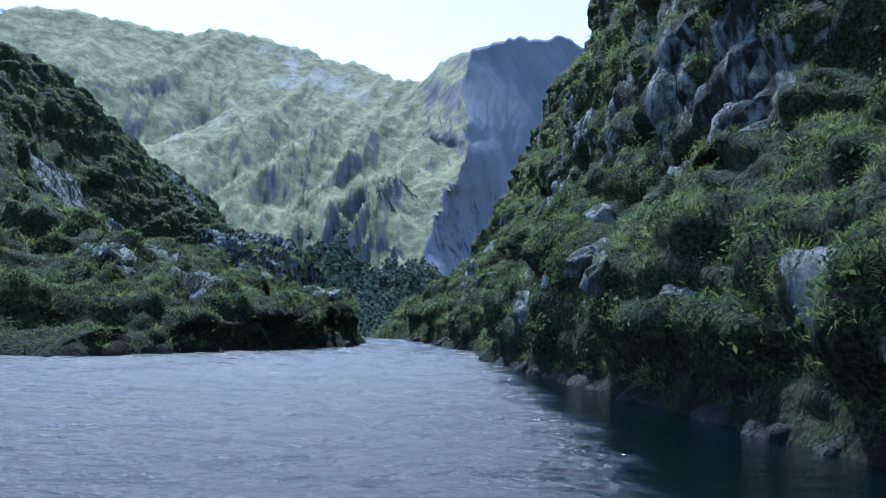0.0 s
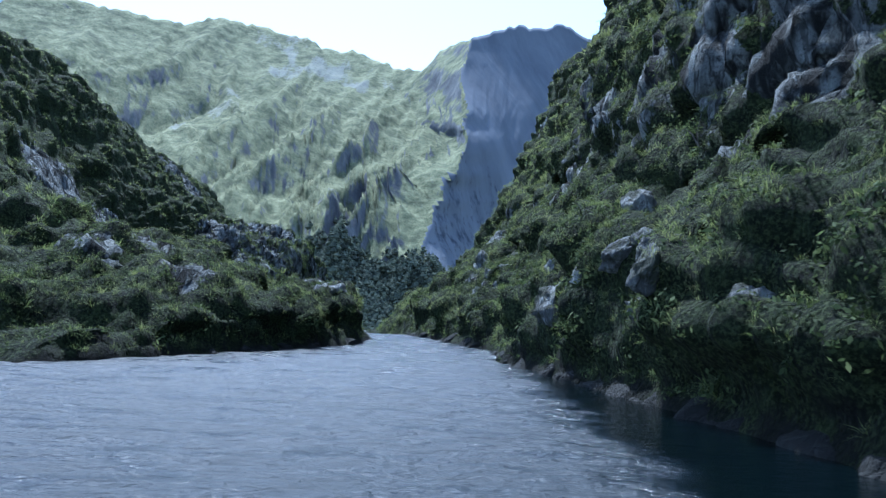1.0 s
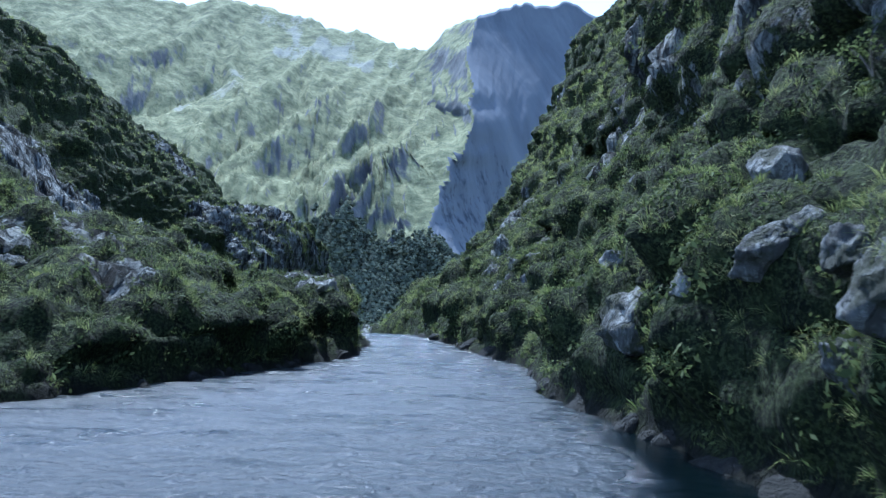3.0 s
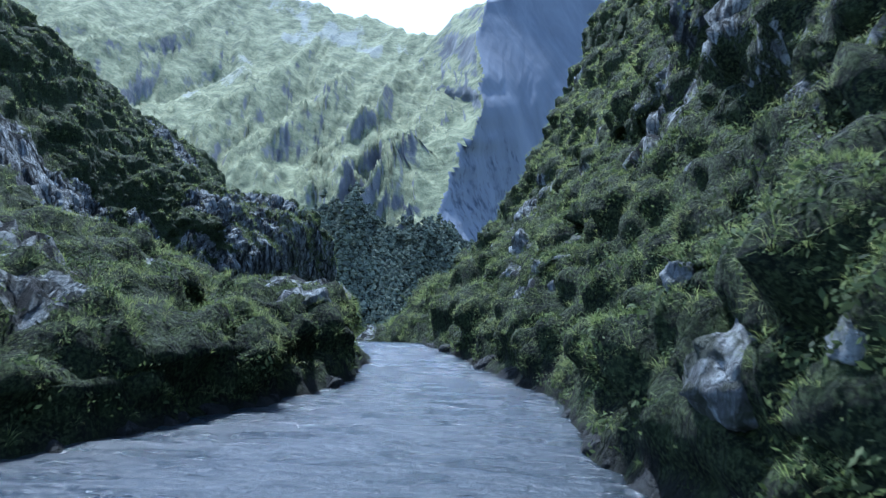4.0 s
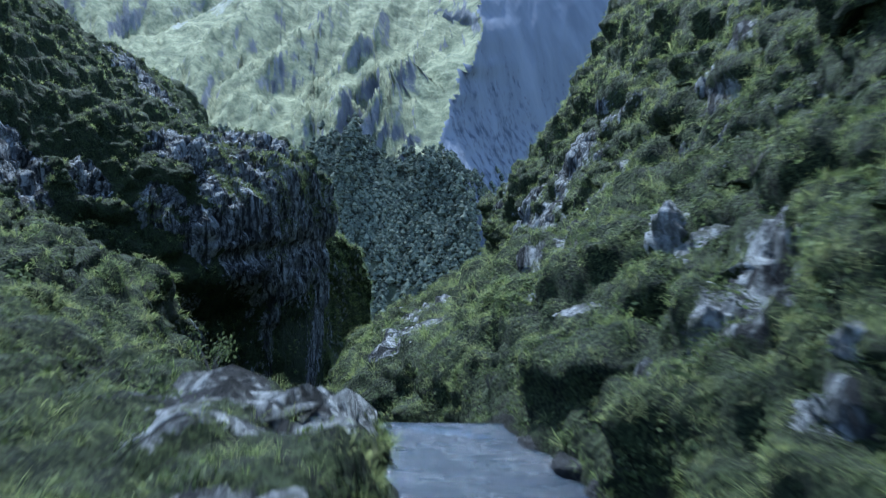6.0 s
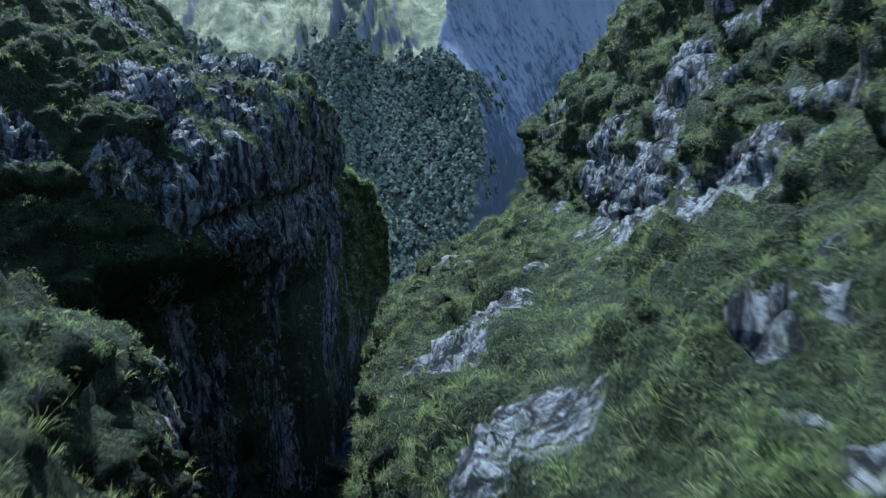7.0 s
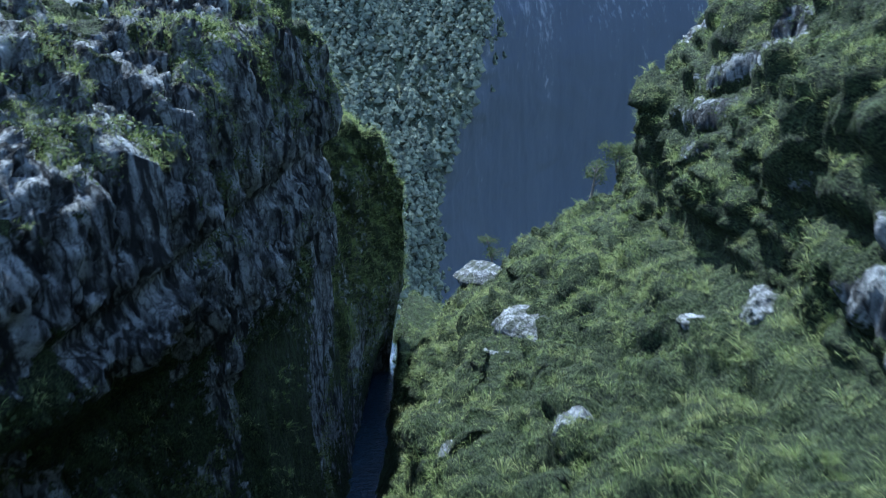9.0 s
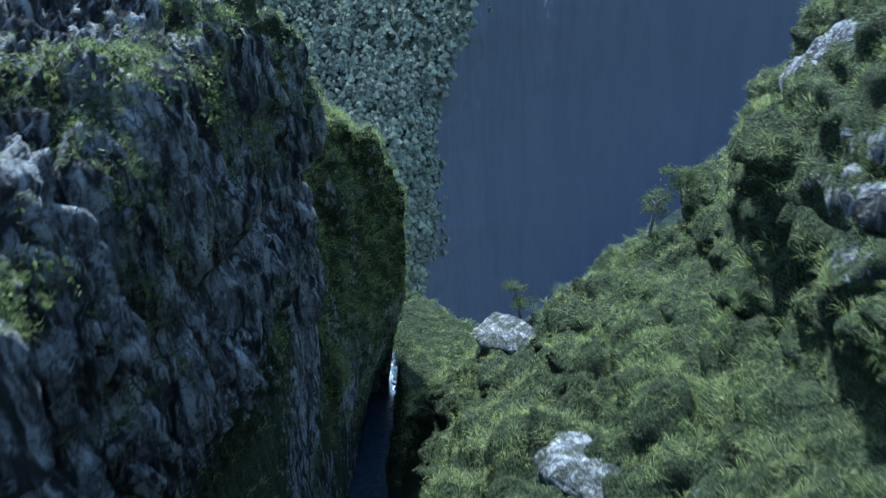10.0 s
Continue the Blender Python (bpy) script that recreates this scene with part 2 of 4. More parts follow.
# ---- tools ----
def hash01(ix, iy, iz, seed):
    h = (ix * 374761393 + iy * 668265263 + iz * 2147483647 + seed * 1274126177) & 0xFFFFFFFF
    h = ((h ^ (h >> 13)) * 1274126177) & 0xFFFFFFFF
    h = ((h ^ (h >> 16)) * 2246822519) & 0xFFFFFFFF
    return ((h ^ (h >> 15)) & 0xFFFFFF) / float(0xFFFFFF)


def vnoise(p, seed=0):
    """Smooth value noise in -1..1 at the places p (n x 3)."""
    base = np.floor(p).astype(np.int64)
    f = p - base
    f = f * f * f * (f * (f * 6 - 15) + 10)
    out = np.zeros(len(p))
    for dx in (0, 1):
        for dy in (0, 1):
            for dz in (0, 1):
                w = (f[:, 0] if dx else 1 - f[:, 0]) * (f[:, 1] if dy else 1 - f[:, 1]) * (f[:, 2] if dz else 1 - f[:, 2])
                out += w * hash01(base[:, 0] + dx, base[:, 1] + dy, base[:, 2] + dz, seed)
    return out * 2 - 1


def fbm(p, octaves=4, gain=0.5, seed=0, ridged=False):
    out, amp, total = np.zeros(len(p)), 1.0, 0.0
    for o in range(octaves):
        v = vnoise(p * (2.03 ** o) + 17.3 * o, seed + o)
        out += amp * ((1 - 2 * np.abs(v)) if ridged else v)
        total += amp
        amp *= gain
    return out / total


def cells(p, seed):
    """Uneven blocks: each place's block number in 0..1, and how far it lies from the block's edge."""
    base = np.floor(p).astype(np.int64)
    best, second, number = np.full(len(p), 9.0), np.full(len(p), 9.0), np.zeros(len(p))
    for dx in (-1, 0, 1):
        for dy in (-1, 0, 1):
            for dz in (-1, 0, 1):
                c = base + np.array([dx, dy, dz])
                at = np.stack([hash01(c[:, 0], c[:, 1], c[:, 2], seed + k) for k in range(3)], -1)
                d = np.linalg.norm(c + at - p, axis=1)
                nearer = d < best
                second = np.where(nearer, best, np.minimum(second, d))
                number = np.where(nearer, hash01(c[:, 0], c[:, 1], c[:, 2], seed + 9), number)
                best = np.where(nearer, d, best)
    return number, second - best


def mesh_of(name, verts, faces, material, smooth=True):
    """One mesh object from arrays; faces: n x 3 or n x 4."""
    me = bpy.data.meshes.new(name)
    k = faces.shape[1]
    me.vertices.add(len(verts))
    me.vertices.foreach_set("co", np.ascontiguousarray(verts, np.float32).ravel())
    me.loops.add(faces.size)
    me.loops.foreach_set("vertex_index", np.ascontiguousarray(faces, np.int32).ravel())
    me.polygons.add(len(faces))
    me.polygons.foreach_set("loop_start", np.arange(0, faces.size, k, dtype=np.int32))
    me.polygons.foreach_set("use_smooth", np.full(len(faces), smooth))
    me.update(calc_edges=True)
    me.materials.append(material)
    return new(name, me)


def grid_faces(rows, cols):
    a = np.arange(rows * cols).reshape(rows, cols)
    return np.stack([a[:-1, :-1], a[:-1, 1:], a[1:, 1:], a[1:, :-1]], -1).reshape(-1, 4)


def grid_normals(g):
    du, dv = np.gradient(g, axis=1), np.gradient(g, axis=0)
    n = np.cross(du, dv)
    return n / np.maximum(np.linalg.norm(n, axis=-1, keepdims=True), 1e-9)


def along(knots, ys, soft):
    """A line of the land: knots (y, x, z), read off at ys and eased over a few metres."""
    k = np.array(knots, float)
    out = []
    fine = np.arange(-40, 215, 0.25)
    w = np.exp(-0.5 * (np.arange(-24, 25) * 0.25 / soft) ** 2)
    w /= w.sum()
    for c in (1, 2):
        v = np.interp(fine, k[:, 0], k[:, c])
        v = np.convolve(np.pad(v, 24, mode="edge"), w, mode="valid")
        out.append(np.interp(ys, fine, v))
    return np.stack(out, -1)


# ---- the land: lines that run ahead along the gorge, from the left ridge to the right ridge ----
RIDGE_L = [(-30, -60, -4), (20, -60, -4), (26, -60, 0.5), (40, -58, 14), (60, -56, 24), (98, -55, 32), (112, -54, 33), (125, -49, 26), (150, -50, 25), (181, -51, 24), (192, -55, -20), (205, -60, -160)]
SLOPE_L = [(-30, -30, -4), (22, -28, -4), (27, -27, 3), (40, -26, 7.2), (50, -27, 6.6), (60, -28, 5.2), (74, -30, 5), (87, -37, 8), (97, -39, 10), (106, -38, 14), (125, -38, 15), (150, -36, 10), (165, -34, 2), (185, -36, -30), (205, -40, -180)]
BROW_L = [(-30, -12, -4), (22, -12, -3), (26.4, -9.7, 0.8), (32, -7.2, 1.1), (38, -5.2, 1.3), (42, -4.1, 1.6), (45, -4.3, 2.0), (48, -5.2, 1.9), (51, -7.2, 1.5), (55, -10, 0.9), (59, -12.6, 0.5), (63, -14.2, 0.6), (67, -15.8, 1.2), (74, -18, 1.5), (82, -19.4, -0.4), (87, -21, -2.4), (91, -26, -4), (95, -31.5, -4.4), (101, -31, -2), (104, -29.5, 2.5), (107, -27.6, 3.8), (112, -25.8, 4.4), (118, -24.8, 5.4), (126, -24.0, 8.6), (136, -22.9, 9.0), (140.5, -21.8, 8.0), (142.5, -22.0, 6.0), (144, -24.0, 2.6), (146.5, -24.0, 2.2), (149, -22.4, 1.4), (152, -20.0, -0.8), (154.5, -18.0, -4.3), (156.5, -17.2, -7), (159, -18.6, -16), (165, -24, -45), (180, -25, -90), (205, -25, -250)]
CAP_L = [(-30, -21, -4), (22, -20, -3.5), (27, -17, 1.2), (33, -15.5, 3.4), (40, -15, 4.5), (48, -16, 4), (56, -17.6, 2.7), (62, -20.5, 2.6), (70, -23, 3), (74, -24, 3.2), (87, -33, 3.5), (97, -36, 4), (104, -32.5, 7), (109, -30, 9.2), (116, -29.4, 10.4), (124, -28, 11), (134, -26.6, 12), (140, -25.2, 10.4), (143, -25.6, 8), (146, -26.5, 4.4), (150, -25, 3), (153, -23, 1.4), (156, -21.2, -2), (160, -24, -14), (170, -30, -20), (185, -32, -60), (205, -34, -220)]
FOOT_L = [(-30, -9, -4), (22, -9.6, -3), (26.4, -9, -0.5), (32.3, -6.5, -0.5), (36.6, -5, -0.5), (40, -3.2, -0.5), (50.5, -3.5, -0.5), (54.5, -3.8, -0.5), (57.5, -6.8, -4.5), (65, -11, -12), (80, -17, -22), (95, -24, -26), (105, -25, -27), (112, -23.6, -27.5), (128, -22.3, -28), (137, -22.4, -28), (147, -22.6, -28.4), (156, -22.8, -28.6), (167, -23.1, -28.7), (174, -23.4, -29.2), (180, -23, -60), (205, -23, -270)]
FOOT_R = [(-30, 8, -0.5), (0, 7, -0.5), (11.7, 5.8, -0.5), (23.7, 3.8, -0.5), (28.7, 2.9, -0.5), (32, 2.0, -0.5), (39, 2, -0.5), (47.7, -0.3, -0.5), (51.4, -0.9, -0.5), (54.5, -2.5, -0.5), (58, -5, -5), (65, -9, -12), (80, -14, -22), (95, -16.5, -26), (112, -17, -27.5), (125, -18.4, -27.8), (137, -19.5, -28), (150, -20.0, -28.4), (167, -20.2, -28.6), (170, -21.4, -28.7), (174, -22, -29.2), (180, -20, -60), (205, -20, -270)]
BROW_R = [(-30, 9, 2.3), (11.7, 6.3, 1.7), (23.7, 4.2, 1.4), (30, 3, 1.4), (39, 2.5, 1.3), (47.7, 0.4, 1.2), (55, -1, 1.6), (62, -4.1, 0.6), (70, -6.5, -1.5), (85, -10.5, -5), (105, -12.8, -7), (118, -13.5, -8.2), (124, -13.8, -9), (130, -12.6, -9.3), (136, -12, -10.2), (142, -12.2, -12.5), (147, -15, -19), (151, -18, -23.5), (158, -19.2, -23.6), (164, -19.4, -22.4), (168, -18.8, -22), (171, -18, -24), (177, -17.5, -36), (184, -17, -60), (205, -17, -260)]
MID_R = [(-30, 16, 10), (11.7, 10.6, 8), (23.7, 7.4, 6.3), (30, 6.6, 6.5), (41.7, 6.8, 7.6), (48, 7.2, 8.5), (58, 6.7, 8), (70, 6, 7), (80, 5, 5), (95, 2, 1), (105, 0.5, 0.3), (118, -0.4, 0), (124, -1.2, -1.6), (131, -1.6, -2.6), (137, -1.2, -3.2), (142, -0.8, -3.6), (147, 1, -6), (155, 3, -18), (175, 0, -45), (205, 0, -260)]
BLUFF_R = [(-30, 20, 19), (11.7, 12.3, 14), (23.7, 8.5, 11.5), (30, 7.6, 11.5), (45, 7.6, 13), (50, 8.1, 13.5), (58, 8.15, 12.5), (70, 8, 11.5), (80, 7, 9), (95, 4, 6), (105, 2, 5.4), (114, 1.6, 6), (122, 0.2, 5.4), (128, -0.8, 5.4), (132, -0.9, 5), (135, 0.4, 2.4), (142, 1.6, 0.2), (148, 4, -3), (155, 6, -15), (175, 4, -47), (205, 4, -260)]
TOP_R = [(-30, 24, 30), (11.7, 14.8, 25), (23.7, 10.3, 20), (30, 9.3, 19), (45, 9, 20), (50, 9.8, 21), (58, 10.4, 19), (70, 11, 18), (85, 9, 14), (100, 6, 11), (108, 8, 17), (116, 8.5, 18), (121, 7, 14), (130, 4.5, 11), (136, 5, 8.5), (142, 5.5, 7), (148, 8, 3), (156, 12, -12), (175, 10, -50), (205, 10, -260)]
RIDGE_R = [(-30, 40, 50), (11.7, 26, 45), (30, 18, 45), (50, 17, 42), (70, 20, 40), (95, 17, 33), (114, 14, 34), (122, 14, 26), (132, 14, 20), (144, 14, 17), (156, 18, 0), (175, 16, -45), (205, 16, -260)]

ys = np.concatenate([np.arange(-25, 8, 1.0), np.arange(8, 60, 0.24), np.arange(60, 100, 0.34), np.arange(100, 146, 0.22), np.arange(146, 162, 0.34), np.arange(162, 204, 0.9)])
lines = [along(k, ys, w) for k, w in ((RIDGE_L, 2.5), (SLOPE_L, 1.6), (CAP_L, 0.9), (BROW_L, 0.6), (FOOT_L, 0.8), (FOOT_R, 0.8), (BROW_R, 0.9), (MID_R, 1.2), (BLUFF_R, 0.9), (TOP_R, 1.5), (RIDGE_R, 2.5))]
outer_l = lines[0] + np.array([-70.0, -12.0])
outer_r = lines[10] + np.array([60.0, 12.0])
bed = (lines[4] + lines[5]) / 2 + np.array([0.0, -1.1])
cross = [outer_l, *lines[:5], bed, *lines[5:], outer_r]
COUNT = [20, 40, 34, 34, 72, 9, 9, 58, 54, 34, 34, 40, 16]
cols = []
for n, (a, b) in enumerate(zip(cross[:-1], cross[1:])):
    for k in range(COUNT[n]):
        cols.append(a + (b - a) * (k / COUNT[n]))
cols.append(cross[-1])
flat = np.stack(cols, 1)
# a dip between the shelf and the grassy knoll by the outlet
flat[..., 1] -= 0.9 * np.exp(-((flat[..., 0] + 9.6) / 1.7) ** 2 - ((ys[:, None] - 43.5) / 4.5) ** 2)
# round the corners of the section a little
for _ in range(2):
    flat[:, 1:-1] = 0.25 * flat[:, :-2] + 0.5 * flat[:, 1:-1] + 0.25 * flat[:, 2:]
G = np.stack([flat[..., 0], np.repeat(ys[:, None], flat.shape[1], 1), flat[..., 1]], -1)
R, C = G.shape[:2]
P = G.reshape(-1, 3).copy()
# ledges: treads and risers that come and go along the slopes
warp = fbm(P * 0.10 + 3.0, 3, 0.55, 81)
step = np.where(P[:, 0] < -16, 3.6, 2.1)
phase = (P[:, 2] + 0.35 * P[:, 1] * np.sign(P[:, 0] + 8) * 0.35) / step + 1.6 * warp
saw = phase - np.floor(phase)
stair = np.clip((saw - 0.55) / 0.45, 0, 1)
stair = stair * stair * (3 - 2 * stair)
wall_side = np.clip((-P[:, 0] - 16) / 4, 0, 1) * np.clip((P[:, 1] - 96) / 6, 0, 1)
ledge = (1 - 0.85 * wall_side) * np.clip(0.25 + 1.5 * fbm(P * 0.17 + 31.0, 2, 0.5, 83), 0, 0.95) * np.clip((P[:, 2] - 0.8) / 1.5, 0, 1) * (P[:, 1] < 150)
ledge = np.maximum(ledge, (1 - 0.85 * wall_side) * np.clip((-P[:, 2] - 2) / 3, 0, 0.5) * (P[:, 1] > 70) * (P[:, 1] < 145))
P[:, 2] += (stair - saw) * step * ledge
riser = ledge * np.clip(1 - np.abs(saw - 0.8) / 0.25, 0, 1)
G = P.reshape(R, C, 3)
N = grid_normals(G)
steep = 1 - np.clip(N[..., 2].reshape(-1), 0, 1)
big = fbm(P * np.array([0.11, 0.11, 0.11]), 3, 0.5, 3)
mid = fbm(P * np.array([0.38, 0.38, 0.30]), 4, 0.55, 11)
crag = fbm(P * np.where((P[:, 0] < -18) & (P[:, 1] > 98), 0.09, 0.22)[:, None] ** np.array([0, 0, 1]) * np.array([0.75, 0.75, 1.0]), 4, 0.55, 23, True)
flute = fbm(P * np.array([1.15, 1.15, 0.13]) + 0.35 * big[:, None], 3, 0.55, 27, True)
fine_n = fbm(P * np.array([1.9, 1.9, 1.3]), 3, 0.55, 31)
patchy = fbm(P * 0.16 + 5.0, 4, 0.6, 47)
near_k = np.clip((66 - P[:, 1]) / 8, 0, 1)
billow = near_k * np.abs(vnoise(P * 0.62 + 9.0, 53)) + (1 - near_k) * 1.15 * np.abs(vnoise(P * 0.42 + 9.0, 53)) + 0.55 * np.abs(vnoise(P * 1.3 + 3.0, 54))
hummock = billow - 0.45
# bare outcrops: place, half-width
OUTCROPS = [
    (-40, 89, 11.5, 7), (-37, 96, 8, 4), (-43, 141, 18, 9), (-28, 115, 7.4, 6), (-25, 61, 5.7, 2.6), (-34, 101, 7, 2.2), (-6, 46, 1.8, 1.5), (-5.4, 42.6, 1.5, 0.9),
    (6.5, 41.3, 10.5, 1.4), (7.6, 21.2, 6.7, 1.5), (7.7, 23, 8.3, 1.4), (6.9, 14.3, 1.8, 0.9), (6.2, 48, 9, 2.2), (-9.2, 34.3, 1.9, 1.0), (-11.5, 38, 2.8, 1.5), (-10, 43.4, 2.8, 0.9), (6.1, 41, 13, 1.3), (7.2, 46, 12.5, 1.5), (6.4, 12.0, 1.6, 0.6), (4.7, 20, 2.9, 0.5), (-5.2, 71.5, -0.2, 2.4), (-1.9, 65, 2.9, 0.8), (-1.5, 62.8, 3, 0.8), (2.2, 94, 2.8, 3.6), (0.6, 68.2, 4.2, 0.8), (-21.5, 150, -4.5, 1.6), (-22, 147, -10, 2.0),
]
OUTCROPS += [
    (-29.3, 105.6, 4.6, 2.4), (-27, 108, 2.4, 2.6), (-25.6, 112.5, 1.0, 3.2), (-25, 118, 0.5, 3.5),
    (1.9, 33.5, 2.0, 0.6), (4.6, 39.9, 4.8, 0.8), (5.7, 44.7, 8.8, 1.5), (1.8, 49.4, 3.6, 0.9), (1.8, 46.3, 2.5, 0.5), (5.2, 40.1, 6.4, 0.6), (4.2, 34.1, 4.4, 0.5), (2.6, 31.4, 1.9, 0.5),
    (0.2, 57.7, 4.0, 1.3), (5.3, 53, 8.7, 1.2), (6.3, 23.6, 6.2, 0.9), (5.0, 30, 6.4, 0.9), (4.4, 19.6, 1.7, 0.45),
]
OUTCROPS += [
    (2.2, 52, 4.2, 1.5), (0.6, 51, 2.1, 1.1), (-6.6, 88.5, -4.2, 3.6), (-5, 90, -2.4, 1.6), (0.9, 89.8, 2.9, 3.4), (2.5, 84.4, 4.7, 3.3), (4.8, 96.6, 8.8, 1.6), (1.6, 82, 1.2, 1.3), (7.0, 47.6, 10, 1.3), (6.8, 48.6, 8.6, 1.1), (8.3, 25.7, 8.4, 1.5), (7.8, 32.1, 9.7, 1.3), (2.6, 55.8, 3.6, 0.9), (2.3, 57.3, 4.6, 0.8), (-13.1, 35.7, 3.0, 1.1), (-12.2, 34.2, 2.6, 0.9), (-13, 39, 3.2, 1.0), (-15.8, 56.2, 2.3, 0.9), (-4.5, 70.4, -0.5, 1.4), (-9.8, 125.2, -5.0, 1.2), (1.9, 97, 2.4, 3.2), (4.8, 97, 8, 2.6), (-0.6, 69, 2.4, 1.0),
    (1.5, 70, 4.2, 0.9), (2.3, 104, 3.8, 3.2), (-24, 125, 2.5, 10), (-23.5, 135, -4, 10), (-10.5, 120, -6.4, 1.2), (4, 121, 7.3, 2.0), (0.3, 100, 0.6, 1.6), (-29, 113, 8.5, 4.4), (-27, 129, 9.5, 6.5), (2.5, 133, 6.5, 1.8),
]
bare = np.zeros(len(P))
for ox, oy, oz, r in OUTCROPS:
    d = np.linalg.norm((P - np.array([ox, oy, oz])) / r, axis=1) + 0.55 * mid + 0.3 * fine_n
    bare = np.maximum(bare, np.clip((1.15 - d) / 0.35, 0, 1))
bare *= np.where(P[:, 1] < 62, np.clip(0.85 + 1.3 * fbm(P * 0.7 + 2.0, 3, 0.6, 59), 0.1, 1), np.clip(1.1 + 1.2 * fbm(P * 0.5 + 2.0, 3, 0.6, 59), 0.2, 1))
left_wall = wall_side
rock = np.clip(bare + riser * np.clip(0.15 + 1.6 * patchy, 0, 0.8) * np.where((P[:, 0] > 0) & (P[:, 1] < 62), np.where(P[:, 2] > 6, 0.45, 0.3), 1) + np.clip((steep - 0.80 + 0.10 * left_wall + 0.5 * patchy) * 3.0, 0, 1) * (0.45 + 0.5 * left_wall - 0.15 * (P[:, 0] > 0)) * np.clip(1.0 - left_wall * np.clip((109 - P[:, 1]) / 9, 0, 1) * (0.75 - 1.6 * vnoise(P * 0.13 + 2.0, 111)), 0, 1), 0, 1)
rock *= 1 - left_wall * np.clip((-2 - P[:, 2]) / 6, 0, 1) * (P[:, 1] < 142) * np.clip(0.2 - 1.5 * vnoise(P * np.array([0.2, 0.2, 0.1]) + 8.0, 119), 0, 0.85)
rock *= np.where((P[:, 0] < -14) & (P[:, 1] > 143), np.where(P[:, 2] > -16, 0.45, 0.8), 1)
block = np.zeros(len(P))
for where, scale, size, seed in (((rock > 0.1) & (left_wall > 0.3), (0.50, 0.50, 0.10), 1.0, 301), ((rock > 0.1) & (left_wall > 0.3), (1.25, 1.25, 0.24), 0.5, 331), ((rock > 0.1) & (left_wall <= 0.3), (1.5, 1.5, 0.8), 0.34, 361)):
    q = P[where]
    number, gap = cells(q * np.array(scale) + 0.35 * np.stack([mid[where], fine_n[where], big[where]], -1), seed)
    block[where] += size * ((number - 0.5) * 0.8 - 0.85 * np.clip(1 - gap / 0.13, 0, 1)) * rock[where]
shore = np.clip(np.abs(P[:, 2]) / 1.2, 0.2, 1)
push = (0.9 * big + 0.75 * mid * (1 - 0.65 * left_wall * rock) + rock * ((0.5 + 0.35 * left_wall - 0.25 * near_k * (P[:, 0] > 0)) * crag + 0.42 * left_wall * np.clip(steep * 1.6 - 0.3, 0, 1) * flute + 0.28 * fbm(P * np.array([1.5, 1.5, 0.5]), 3, 0.55, 24, True)) + block + riser * 0.35 + 0.12 + bare * 0.18 + (1 - rock) * np.where(P[:, 0] < -16, 1.5, 1.05 + 0.4 * (1 - near_k)) * hummock + (0.10 + 0.10 * rock) * fine_n) * shore
push *= np.where((P[:, 0] < -15) & (P[:, 1] > 118) & (P[:, 2] < -8), np.where((P[:, 1] > 143) & (P[:, 2] > -19), 0.55, 0.25), 1)
P = P + N.reshape(-1, 3) * push[:, None]
# water has eaten the banks hollow, and the tower's front stands over a dark recess
zb = G.reshape(-1, 3)[:, 2]
hollow = np.where(P[:, 0] > -0.5, 0.6 + 0.8 * np.clip((27 - P[:, 1]) / 4, 0, 1), 0.4) * np.exp(-((zb - 0.4) / 0.55) ** 2) * (P[:, 1] < 50) * np.clip((P[:, 1] - 8) / 4, 0, 1) * np.clip(0.6 + 1.4 * big, 0.1, 1.3)
P[:, 0] += hollow * 0.45 * np.where(P[:, 0] > -0.5, 1, -1)
groove = np.exp(-((P[:, 1] - 144.3) / 1.1) ** 2) * (P[:, 0] < -15) * (P[:, 0] > -27) * np.clip((P[:, 2] + 26) / 8, 0, 1)
P[:, 0] -= 1.8 * groove
cave = np.clip((-1.5 - P[:, 2]) / 4, 0, 1) * np.clip((P[:, 1] - 97) / 6, 0, 1) * np.clip((124 - P[:, 1]) / 8, 0, 1) * (P[:, 0] < -17)
P += cave[:, None] * np.array([-3.0, 2.0, 0.0])
ground = tagged(mesh_of("ground", P, grid_faces(R, C), GROUND), "steep rocky mountain gorge with moss, tussock and grey cliffs", "ground", kind="structure")
# mask of the wet band, with the shade under the banks painted in
damp_shade = np.clip((np.where(P[:, 0] > 0, 0.5, 0.35) + 0.9 * fine_n - P[:, 2]) / 0.35, 0, 1) * (P[:, 1] < 56)
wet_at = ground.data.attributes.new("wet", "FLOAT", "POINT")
wet_at.data.foreach_set("value", damp_shade.astype(np.float32))
at = ground.data.attributes.new("rock", "FLOAT", "POINT")
at.data.foreach_set("value", rock.astype(np.float32))

# ---- water ----
wx = np.concatenate([[-140.0, -60.0, -30.0, -20.0], np.arange(-15, 6.6, 0.16), [8.0, 14.0, 60.0]])
wy = np.concatenate([[-60.0, -20.0, 0.0, 5.0], np.arange(8.0, 54.9, 0.1), [55.0]])
W = np.stack([*np.meshgrid(wx, wy), np.zeros((len(wy), len(wx)))], -1).reshape(-1, 3)
wind = np.clip((3.0 - W[:, 0] + 0.8 * vnoise(W * 0.4, 141)) / 1.4, 0.1, 1) * np.clip((W[:, 1] - 6) / 4, 0, 1) * np.clip((W[:, 0] + 18) / 3, 0, 1) * np.clip((54 - W[:, 1]) / 3, 0.25, 1)
wave = 0.024 * vnoise(W * np.array([0.8, 1.7, 1]) + 0.5 * vnoise(W * 0.5, 142)[:, None], 143) + 0.022 * vnoise(W * np.array([1.9, 4.4, 1]) + 5.0, 144)
W[:, 2] = wave * wind * (0.75 + 0.5 * vnoise(W * 0.12, 145))
